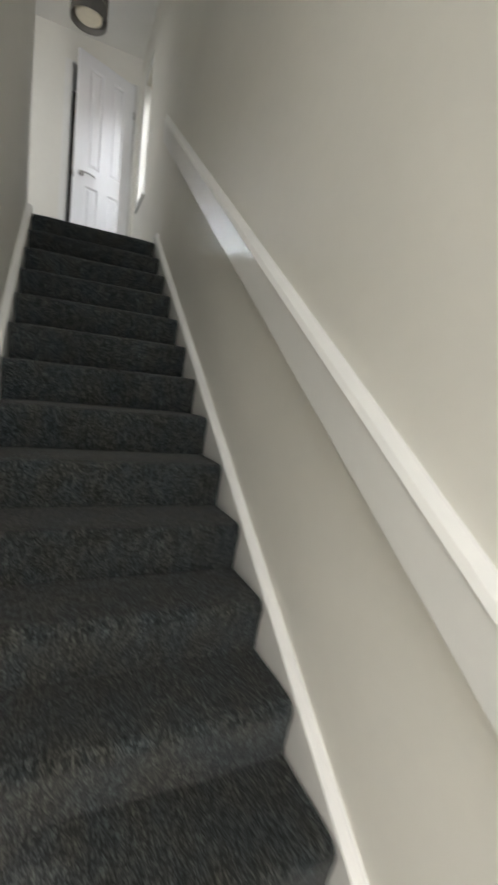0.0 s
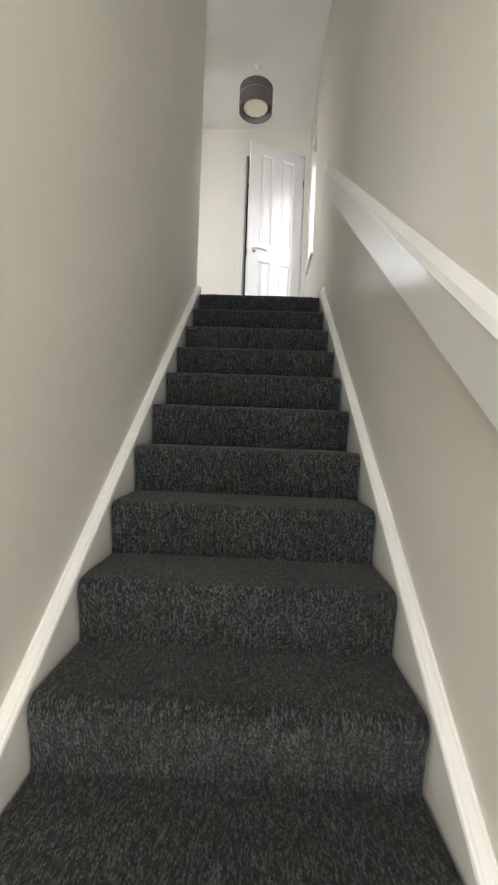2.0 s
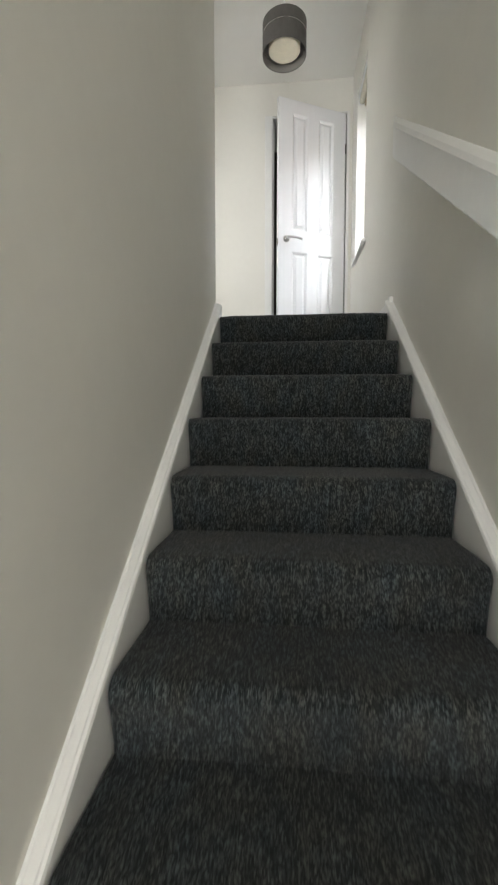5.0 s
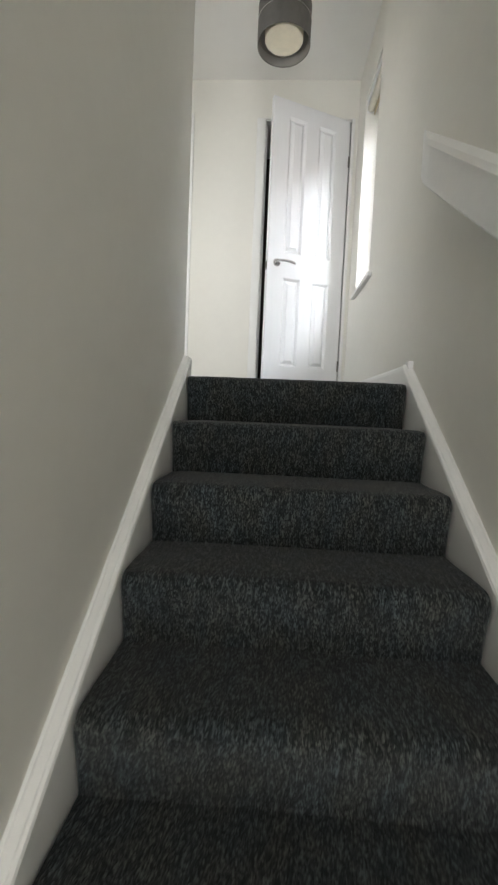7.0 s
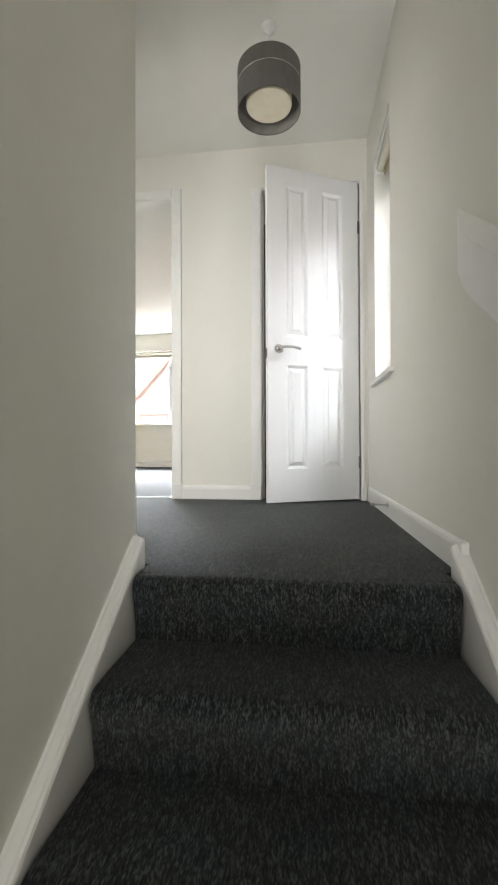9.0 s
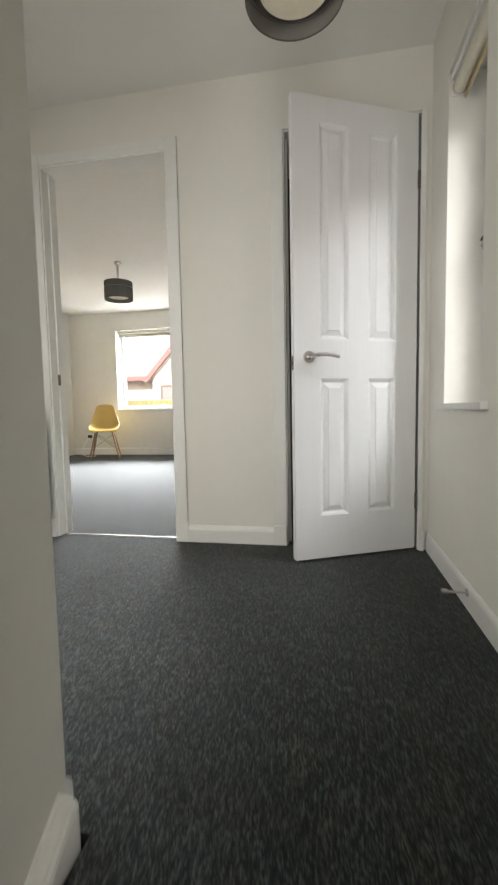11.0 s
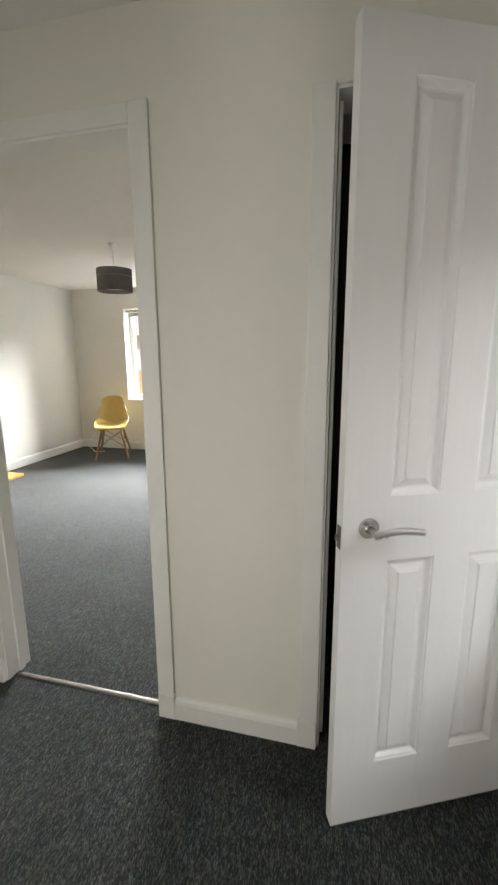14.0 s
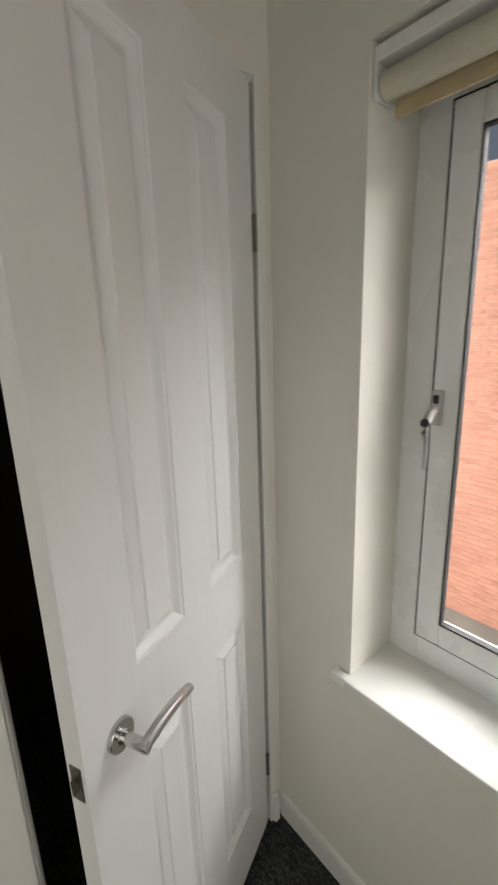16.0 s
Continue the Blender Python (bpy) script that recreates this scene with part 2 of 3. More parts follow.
def tube(bm, pts, radius, seg=10, flat=1.0):
    """A round bar along points; radius may be one number or one a point."""
    pts = [Vector(p) for p in pts]
    rad = radius if isinstance(radius, (list, tuple)) else [radius] * len(pts)
    tmp = bmesh.new()
    rings = []
    for i, p in enumerate(pts):
        d = (pts[min(i + 1, len(pts) - 1)] - pts[max(i - 1, 0)]).normalized()
        up = Vector((0, 0, 1)) if abs(d.z) < 0.95 else Vector((1, 0, 0))
        u = d.cross(up).normalized()
        v = u.cross(d)
        rings.append([tmp.verts.new(p + rad[i] * (math.cos(a) * u + flat * math.sin(a) * v)) for a in (2 * math.pi * k / seg for k in range(seg))])
    for p, q in zip(rings, rings[1:]):
        for k in range(seg):
            tmp.faces.new((p[k], p[(k + 1) % seg], q[(k + 1) % seg], q[k]))
    tmp.faces.new(rings[0][::-1])
    tmp.faces.new(rings[-1])
    bmesh.ops.recalc_face_normals(tmp, faces=tmp.faces[:])
    add_mesh(bm, tmp)


def grid_slab(bm, us, v0, v1, zs, holes, along="x"):
    """A wall cut into a grid of cells, with the cells in holes left open and the inner faces gone."""
    tmp = bmesh.new()
    for i in range(len(us) - 1):
        for j in range(len(zs) - 1):
            if (i, j) not in holes:
                if along == "x":
                    box(tmp, us[i], us[i + 1], v0, v1, zs[j], zs[j + 1])
                else:
                    box(tmp, v0, v1, us[i], us[i + 1], zs[j], zs[j + 1])
    bmesh.ops.remove_doubles(tmp, verts=tmp.verts[:], dist=1e-5)
    spots = {}
    for fc in tmp.faces:
        spots.setdefault(tuple(round(c, 4) for c in fc.calc_center_median()), []).append(fc)
    bmesh.ops.delete(tmp, geom=[fc for fs in spots.values() if len(fs) > 1 for fc in fs], context="FACES")
    bmesh.ops.recalc_face_normals(tmp, faces=tmp.faces[:])
    add_mesh(bm, tmp)


def mesh_of(name, bm, material, smooth=False):
    me = bpy.data.meshes.new(name)
    bm.to_mesh(me)
    bm.free()
    me.materials.append(material)
    if smooth:
        for p in me.polygons:
            p.use_smooth = True
        me.set_sharp_from_angle(angle=radians(35))
    return me


def part(name, bm, material, parent=None, label="", smooth=False):
    """One mesh object, under a thing where a parent is given."""
    ob = new(name, mesh_of(name, bm, material, smooth))
    if parent is not None:
        ob.parent = parent
    if label:
        ob["label"] = label
    return ob


def structure(name, bm, material, label, category, smooth=False):
    return tagged(part(name, bm, material, None, "", smooth), label, category, "", "structure")


def empty(name, label, category, m=None, group="", kind=""):
    ob = tagged(new(name), label, category, group, kind)
    if m is not None:
        ob.matrix_basis = m
    return ob


def B():
    return bmesh.new()


# ---- measures of the place ----
LAND, GROUND, TOP = 2.64, 0.1275, 4.92          # landing floor, entrance floor, ceiling
RISE, GOING, STEPS = 0.1675, 0.2275, 15
NOSE_Y = 3.292                                # nosing of the top step
XR, XL = 0.66, -0.24                          # faces of the stair walls
CX0, CX1 = -0.199, 0.617                      # edges of the stair carpet
FAR = 4.945                                   # landing's far wall
RX0, RX1, RY1 = -3.95, -0.42, 9.25            # room beyond


def nose(y):
    return LAND - (NOSE_Y - y) * RISE / GOING


# ---- walls, floors, ceiling ----
bm = B()
grid_slab(bm, [-1.42, 4.28, 4.69, 6.0], XR, 0.95, [0, 3.315, 4.61, TOP], {(1, 1)}, "y")
structure("wall_east", bm, WALL, "off-white painted plaster wall with a deep window recess", "wall")

bm = B()
box(bm, -0.37, XL, -1.3, 3.424, 0, TOP, 0.006)
structure("wall_west_stair", bm, WALL, "off-white painted plaster wall along the stairs", "wall")

# the upper hole is made up, to hold the stair fill lamp
bm = B()
grid_slab(bm, [-0.37, -0.2, -0.13, 0.55, 0.62, XR], -1.42, -1.3, [0, 2.2, 2.88, 4.22, TOP], {(1, 0), (2, 0), (3, 0), (2, 2)})
structure("wall_south", bm, WALL, "plain painted wall round the entrance, with an added opening for the stair fill", "wall")

bm = B()
grid_slab(bm, [RX0 - 0.12, -1.305, -0.593, -0.017, 0.624, XR], FAR, 5.065, [2.3, 4.634, 4.650, TOP], {(1, 0), (3, 0), (3, 1)})
structure("wall_north_landing", bm, WALL, "off-white painted wall with two door openings", "wall")

bm = B()
box(bm, -1.5, -1.385, 3.3, FAR, 2.3, TOP)
structure("wall_west_landing", bm, WALL, "off-white painted wall behind the radiator", "wall")
bm = B()
grid_slab(bm, [-1.385, -1.26, -0.52, -0.37], 3.3, 3.42, [2.3, 4.63, TOP], {(1, 0)})
structure("wall_south_landing", bm, WALL, "off-white painted wall with an open doorway to a bright room", "wall")

# cupboard walls: the shade behind the door is put into their colour
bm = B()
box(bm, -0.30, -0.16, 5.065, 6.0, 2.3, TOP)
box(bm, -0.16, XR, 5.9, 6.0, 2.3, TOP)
structure("wall_cupboard", bm, CUPBOARD_DARK, "brown cupboard walls with the unlit inside's shade put into the colour", "wall")

bm = B()
box(bm, RX0 - 0.12, RX0, 5.065, RY1, 2.3, TOP)
structure("wall_west_room", bm, WALL, "pale painted wall lit by the room window", "wall")
bm = B()
box(bm, RX1, -0.30, 5.065, RY1, 2.3, TOP)
structure("wall_east_room", bm, WALL, "pale painted partition wall", "wall")
WX0, WX1, WZ0, WZ1 = -3.135, -1.42, 3.375, 4.64
bm = B()
grid_slab(bm, [RX0 - 0.12, WX0, WX1, -0.30], RY1, RY1 + 0.28, [0, WZ0 - 0.02, WZ1, TOP], {(1, 1)})
structure("wall_north_room", bm, WALL, "pale painted wall with a wide window", "wall")

bm = B()
box(bm, RX0 - 0.12, 0.92, -1.42, RY1 + 0.28, TOP, TOP + 0.12)
structure("ceiling", bm, CEIL, "flat matt white painted ceiling", "ceiling")
# added slab, out of view, stops sunlight from reaching the lower steps
bm = B()
box(bm, -1.6, 2.0, -4.2, -1.43, 4.3, 4.42)
structure("ceiling_sun_block", bm, CONCRETE, "unseen slab added to keep the sun out of the entrance", "ceiling")

bm = B()
prism(bm, [(-1.385, 3.42), (CX0, 3.42), (CX0, NOSE_Y + 0.05), (CX1, NOSE_Y + 0.05), (CX1, 3.42), (XR, 3.42), (XR, FAR), (0.624, FAR), (0.624, 5.065), (XR, 5.065), (XR, 5.9), (-0.16, 5.9), (-0.16, 5.065), (-0.017, 5.065), (-0.017, FAR), (-0.593, FAR), (-0.593, 5.0), (-1.305, 5.0), (-1.305, FAR), (-1.385, FAR)], LAND - 2.35, pose(0, 0, 2.35))
structure("floor_landing", bm, CARPET, "charcoal flecked carpet over the landing", "floor")
bm = B()
prism(bm, [(RX0, 5.065), (-1.305, 5.065), (-1.305, 5.0), (-0.593, 5.0), (-0.593, 5.065), (RX1, 5.065), (RX1, RY1), (RX0, RY1)], LAND - 2.35, pose(0, 0, 2.35))
structure("floor_room", bm, CARPET, "charcoal flecked carpet in the empty room", "floor")
bm = B()
box(bm, XL, XR, -1.42, 0.3, -0.1, GROUND)
structure("floor_entrance", bm, CARPET, "charcoal carpet at the foot of the stairs", "floor")


# ---- stairs ----
def step_outline(tread):
    pts = [(0.024, -RISE - 0.02), (0.022, -RISE), (0.020, -RISE + 0.03), (0.010, -0.075), (0.003, -0.05)]
    for i in range(9):
        a = radians(190 - 100 * i / 8)
        pts.append((0.030 + 0.030 * math.cos(a), -0.028 + 0.028 * math.sin(a)))
    pts += ([(0.09, 0.0015), (tread * 0.7, -0.001)] if tread > 0.1 else []) + [(tread, 0.0), (tread, -RISE - 0.02)]
    return pts


def step_mesh(tread):
    bm = B()
    tmp = bmesh.new()
    pts = step_outline(tread)
    xs = [CX0 + (CX1 - CX0) * i / 12 for i in range(13)]
    rows = []
    for j, x in enumerate(xs):
        edge = 0.004 if j in (0, 12) else 0
        w = 0.002 * math.sin(9 * x + 1)
        rows.append([tmp.verts.new((x, y + edge + w, z - edge * 0.7)) for y, z in pts])
    n = len(pts)
    for p, q in zip(rows, rows[1:]):
        for i in range(n):
            tmp.faces.new((p[i], q[i], q[(i + 1) % n], p[(i + 1) % n]))
    tmp.faces.new(rows[0])
    tmp.faces.new(rows[-1][::-1])
    bmesh.ops.recalc_face_normals(tmp, faces=tmp.faces[:])
    add_mesh(bm, tmp)
    return mesh_of("step", bm, CARPET, True)


stairs = empty("staircase", "straight flight of stairs in charcoal flecked carpet", "stairs", kind="structure")
common, last = step_mesh(GOING + 0.03), step_mesh(0.05)
for k in range(STEPS):
    ob = new("step", last if k == STEPS - 1 else common)
    ob.parent = stairs
    ob.location = (0, NOSE_Y - GOING * (STEPS - 1 - k), LAND - RISE * (STEPS - 1 - k))


def sweep(bm, section, a, b):
    """Runs a cross-section of (x, z offsets) straight from a to b; the ends stay upright."""
    tmp = bmesh.new()
    rows = [[tmp.verts.new((p[0] + x, p[1], p[2] + z)) for x, z in section] for p in (a, b)]
    n = len(section)
    for i in range(n):
        tmp.faces.new((rows[0][i], rows[0][(i + 1) % n], rows[1][(i + 1) % n], rows[1][i]))
    tmp.faces.new(rows[0][::-1])
    tmp.faces.new(rows[1])
    bmesh.ops.recalc_face_normals(tmp, faces=tmp.faces[:])
    add_mesh(bm, tmp)


def taper(bm, section, y0, y1):
    """Return end of a rail: its cross-section runs out into the wall."""
    tmp = bmesh.new()
    rows = [[tmp.verts.new((XR + x * f, y, nose(y) + z)) for x, z in section] for y, f in ((y0, 1.0), (y0 + 0.35 * (y1 - y0), 0.86), (y1, 0.04))]
    n = len(section)
    for a, b in zip(rows, rows[1:]):
        for i in range(n):
            tmp.faces.new((a[i], a[(i + 1) % n], b[(i + 1) % n], b[i]))
    tmp.faces.new(rows[-1])
    bmesh.ops.recalc_face_normals(tmp, faces=tmp.faces[:])
    add_mesh(bm, tmp)


def string_section(t):
    return [(0, -0.40), (t, -0.40), (t, -0.010), (t - 0.003, -0.003), (t - 0.008, -0.001), (t - 0.011, 0.002), (t - 0.017, 0.003), (0.010, 0.005), (0.005, 0.003), (0, 0.006)]


for name, x, s in (("trim_stair_west", XL, 1), ("trim_stair_east", XR, -1)):
    bm = B()
    sweep(bm, [(s * u, v) for u, v in string_section(0.035)], (x, -0.02, nose(-0.02)), (x, 3.40, nose(3.40)))
    structure(name, bm, GLOSS, "white gloss stair string board with moulded top", "trim")

# wide board fixed to the wall as a rail
bm = B()
rail = empty("wall_rail", "wide white painted board rail sloping up the stair wall", "handrail")
RAIL = [(0, 0.702), (-0.036, 0.702), (-0.042, 0.710), (-0.042, 0.838), (0, 0.838)]
CAP = [(0, 0.838), (-0.044, 0.838), (-0.045, 0.844), (-0.036, 0.863), (-0.012, 0.876), (0, 0.876)]
sweep(bm, RAIL, (XR, -0.05, nose(-0.05)), (XR, 3.23, nose(3.23)))
taper(bm, RAIL, 3.23, 3.43)
part("board", bm, GLOSS, rail)
bm = B()
sweep(bm, CAP, (XR, -0.05, nose(-0.05)), (XR, 3.23, nose(3.23)))
taper(bm, CAP, 3.23, 3.43)
part("cap_moulding", bm, GLOSS, rail, "rounded top edge")


# ---- skirtings and door casings ----
def skirting(bm, x0, x1, y0, y1, z, axis, side, h=0.088):
    """Skirting board with a rounded top edge: along an axis, standing out to one side of its wall."""
    sec = [(0, 0), (0.018, 0), (0.018, h - 0.022), (0.014, h - 0.010), (0.006, h - 0.001), (0, h)]
    tmp = bmesh.new()
    rows = []
    for e in (0, 1):
        row = []
        for u, v in sec:
            p = (x0 + (x1 - x0) * e, y0 + side * u, z + v) if axis == "x" else (x0 + side * u, y0 + (y1 - y0) * e, z + v)
            row.append(tmp.verts.new(p))
        rows.append(row)
    n = len(sec)
    for i in range(n):
        tmp.faces.new((rows[0][i], rows[0][(i + 1) % n], rows[1][(i + 1) % n], rows[1][i]))
    tmp.faces.new(rows[0][::-1])
    tmp.faces.new(rows[1])
    bmesh.ops.recalc_face_normals(tmp, faces=tmp.faces[:])
    add_mesh(bm, tmp)


for ax, x0, x1, y0, y1, side in (("y", XR, XR, 3.40, FAR - 0.012, -0.5), ("x", -0.536, -0.076, FAR, FAR, -1),
                                 ("y", -1.385, -1.385, 3.42, FAR, 1), ("x", -0.52, XL, 3.42, 3.42, 1),
                                 ("x", RX0, RX1, RY1, RY1, -1), ("y", RX0, RX0, 5.065, RY1, 1), ("y", RX1, RX1, 5.065, RY1, -1)):
    bm = B()
    skirting(bm, x0, x1, y0, y1, LAND, ax, side, 0.088 if y1 < 5 else 0.11)
    structure("baseboard", bm, GLOSS, "white gloss skirting board above the carpet", "baseboard")
bm = B()
box(bm, XR - 0.021, XR, 3.37, 3.412, LAND - 0.02, LAND + 0.091, 0.003)
structure("trim_plinth", bm, GLOSS, "white gloss joint block at the stair head", "trim")


def casing(name, x0, x1, top, left, right, head, label, lap=0.006):
    """Lining inside a wall opening and the flat architraves round it."""
    frame_ob = empty(name, label, "door frame", kind="structure")
    for nm, b in (("lining", (x0 - 0.004, x0 + 0.012, FAR - 0.002, 5.067, LAND, top)), ("lining", (x1 - 0.012, x1 + 0.004, FAR - 0.002, 5.067, LAND, top)),
                  ("head_lining", (x0 + 0.012, x1 - 0.012, FAR - 0.002, 5.067, top - 0.014, top + 0.004))):
        bm = B()
        box(bm, *b, 0.0015)
        part(nm, bm, GLOSS, frame_ob)
    for nm, b in (("stop", (x0 + 0.012, x0 + 0.021, 5.0, 5.03, LAND, top - 0.014)), ("stop", (x1 - 0.021, x1 - 0.012, 5.0, 5.03, LAND, top - 0.014))):
        bm = B()
        box(bm, *b, 0.0015)
        part(nm, bm, GLOSS, frame_ob)
    for b in ((x0 - left - 0.006, x0 + 0.004, FAR - 0.021, FAR, LAND, LAND + 0.1), (x1 - 0.004, x1 + right + 0.004, FAR - 0.021, FAR, LAND, LAND + 0.1)):
        bm = B()
        box(bm, *b, 0.003)
        part("plinth", bm, GLOSS, frame_ob)
    for nm, b in (("architrave", (x0 - left, x0 + 0.006, FAR - 0.011, FAR, LAND, top + head)), ("architrave", (x1 - lap, x1 + right, FAR - 0.011, FAR, LAND, top + head)),
                  ("head_architrave", (x0 + 0.006, x1 - lap, FAR - 0.0105, FAR, top - 0.006, top + head))):
        bm = B()
        box(bm, *b, 0.004)
        part(nm, bm, GLOSS, frame_ob)
    return frame_ob


frame_a = casing("door_frame_1", -1.305, -0.593, 4.634, 0.056, 0.056, 0.05, "white gloss door casing open to the empty room")
frame_b = casing("door_frame_2", -0.017, 0.624, 4.650, 0.056, 0.012, 0.004, "white gloss door casing of the cupboard", 0.013)
bm = B()
box(bm, -1.2842, -1.2815, 4.985, 5.008, 3.485, 3.545, 0.001)
part("strike_plate", bm, BRASSY, frame_a, "brass strike plate")
bm = B()
prism(bm, [(-0.011, 0), (0.011, 0), (0.009, 0.004), (0.0, 0.006), (-0.009, 0.004)], 0.672, pose(-1.283, 4.985, LAND, 90, 0, 90))
tagged(part("threshold_strip", bm, OLDMETAL, None, "", True), "worn silver metal threshold strip between two carpets", "threshold strip")


# ---- cupboard door ----
DOOR_W, DOOR_H, DOOR_T = 0.604, 1.980, 0.035
door_turn = math.degrees(math.atan2(0.254, 0.547))
door = empty("door_1", "white four-panel moulded door standing ajar", "door", pose(0.051, 4.683, LAND + 0.012, 0, 0, door_turn), kind="structure")


def panel_door(parent):
    """Leaf with four raised panels: local x from the free edge to the hinges, y into the leaf, z up."""
    cols = ((0.121, 0.257), (0.356, 0.494))
    rows_ = ((0.195, 0.808), (0.978, 1.878))
    xs = [0, cols[0][0], cols[0][1], cols[1][0], cols[1][1], DOOR_W]
    zs = [0, rows_[0][0], rows_[0][1], rows_[1][0], rows_[1][1], DOOR_H]
    bm = B()
    grid_slab(bm, xs, 0.0, DOOR_T, zs, {(1, 1), (1, 3), (3, 1), (3, 3)})
    part("leaf", bm, DOORP, parent)
    for c0, c1 in cols:
        for r0, r1 in rows_:
            bm = B()
            tmp = bmesh.new()
            # moulding: small ogee down from the face, flat channel, bevel up to a raised field
            for side in (1, -1):
                prev = None
                base = 0.0 if side == 1 else DOOR_T
                for inset, depth in ((0, 0), (0.002, 0.003), (0.006, 0.0045), (0.012, 0.0120), (0.015, 0.0145), (0.020, 0.0145), (0.039, 0.0055), (0.0405, 0.002)):
                    y = base + side * depth
                    ring = [tmp.verts.new(p) for p in ((c0 + inset, y, r0 + inset), (c1 - inset, y, r0 + inset), (c1 - inset, y, r1 - inset), (c0 + inset, y, r1 - inset))]
                    if prev:
                        for i in range(4):
                            tmp.faces.new((prev[i], prev[(i + 1) % 4], ring[(i + 1) % 4], ring[i]))
                    prev = ring
                tmp.faces.new(prev)
            bmesh.ops.recalc_face_normals(tmp, faces=tmp.faces[:])
            add_mesh(bm, tmp)
            part("panel", bm, DOORP, parent)


panel_door(door)


def lever_handle(parent, x, z):
    rose = B()
    lathe(rose, [(0, 0.0), (0.026, 0.0), (0.026, 0.006), (0.0245, 0.0085), (0.012, 0.009), (0.010, 0.011), (0, 0.011)], 32, pose(x, 0, z, 90))
    h = part("handle", rose, CHROME, parent, "chrome lever handle on a round rose", True)
    bm = B()
    pts = [(x, -0.008, z), (x, -0.030, z), (x, -0.050, z), (x + 0.001, -0.0565, z)]
    tube(bm, pts, 0.0095, 14)
    part("neck", bm, CHROME, h, "", True)
    bm = B()
    arm = []
    for i in range(12):
        u = i / 11
        arm.append((x - 0.008 + 0.128 * u, -0.050 + 0.001 * u, z + 0.008 * math.sin(math.pi * u * 0.9) - 0.004 * u * u))
    tube(bm, arm, [0.0095] * 9 + [0.0093, 0.0091, 0.0086], 14, 0.9)
    part("lever", bm, STEEL, h, "brushed steel lever grip", True)
    bm = B()
    tube(bm, [(x + 0.020, -0.0498, z + 0.0030), (x + 0.022, -0.0498, z + 0.0032)], 0.0096, 14)
    part("collar", bm, CHROME, h, "", True)


lever_handle(door, 0.068, 0.900)
bm = B()
box(bm, -0.0015, 0.0008, 0.007, 0.028, 0.845, 0.905, 0.0005)
latch = part("latch_plate", bm, OLDMETAL, door, "dull steel latch plate")
bm = B()
prism(bm, [(0, 0), (0.011, 0.0), (0.011, 0.006), (0.003, 0.011), (0, 0.011)], 0.014, pose(-0.0012, 0.0125, 0.868, 0, 0, 90))
part("latch_bolt", bm, OLDMETAL, latch)
for z in (0.19, 1.66):
    bm = B()
    tube(bm, [(DOOR_W + 0.003, -0.004, z), (DOOR_W + 0.003, -0.004, z + 0.076)], 0.0045, 10)
    box(bm, DOOR_W - 0.002, DOOR_W + 0.002, -0.002, 0.028, z, z + 0.076)
    part("hinge", bm, OLDMETAL, door, "painted-over steel butt hinge", True)


# ---- landing window ----
WY0, WY1 = 4.28, 4.69
win = empty("window_1", "white plastic casement window in a deep recess", "window", kind="structure")


def bars(bm, y0, y1, z0, z1, w, x0, x1, bevel):
    box(bm, x0, x1, y0, y0 + w, z0, z1, bevel)
    box(bm, x0, x1, y1 - w, y1, z0, z1, bevel)
    box(bm, x0, x1, y0 + w, y1 - w, z0, z0 + w, bevel)
    box(bm, x0, x1, y0 + w, y1 - w, z1 - w, z1, bevel)


bm = B()
bars(bm, WY0, WY1, 3.340, 4.61, 0.074, 0.825, 0.877, 0.004)
part("window_frame", bm, UPVC, win)
bm = B()
bars(bm, WY0 + 0.0735, WY1 - 0.0735, 3.4135, 4.5365, 0.056, 0.813, 0.844, 0.006)
sash = part("casement", bm, UPVC, win)
bm = B()
bars(bm, WY0 + 0.1275, WY1 - 0.1275, 3.4675, 4.4825, 0.005, 0.815, 0.8325, 0.001)
part("gasket", bm, RUBBER, sash, "black rubber glazing gasket")
bm = B()
bars(bm, WY0 + 0.069, WY1 - 0.069, 3.409, 4.541, 0.006, 0.819, 0.830, 0.0)
part("seal", bm, RUBBER, sash)
bm = B()
box(bm, 0.834, 0.840, WY0 + 0.1285, WY1 - 0.1285, 3.4685, 4.4815)
pane = part("pane", bm, GLASS, win)
pane.visible_shadow = False
bm = B()
box(bm, 0.634, 0.830, WY0, WY1, 3.315, 3.340, 0.004)
box(bm, 0.634, XR - 0.0015, WY0 - 0.08, WY0 + 0.002, 3.315, 3.340, 0.004)
box(bm, 0.634, XR - 0.0015, WY1 - 0.002, WY1 + 0.038, 3.315, 3.340, 0.004)
part("window_sill", bm, GLOSS, win, "glossy white sill board")


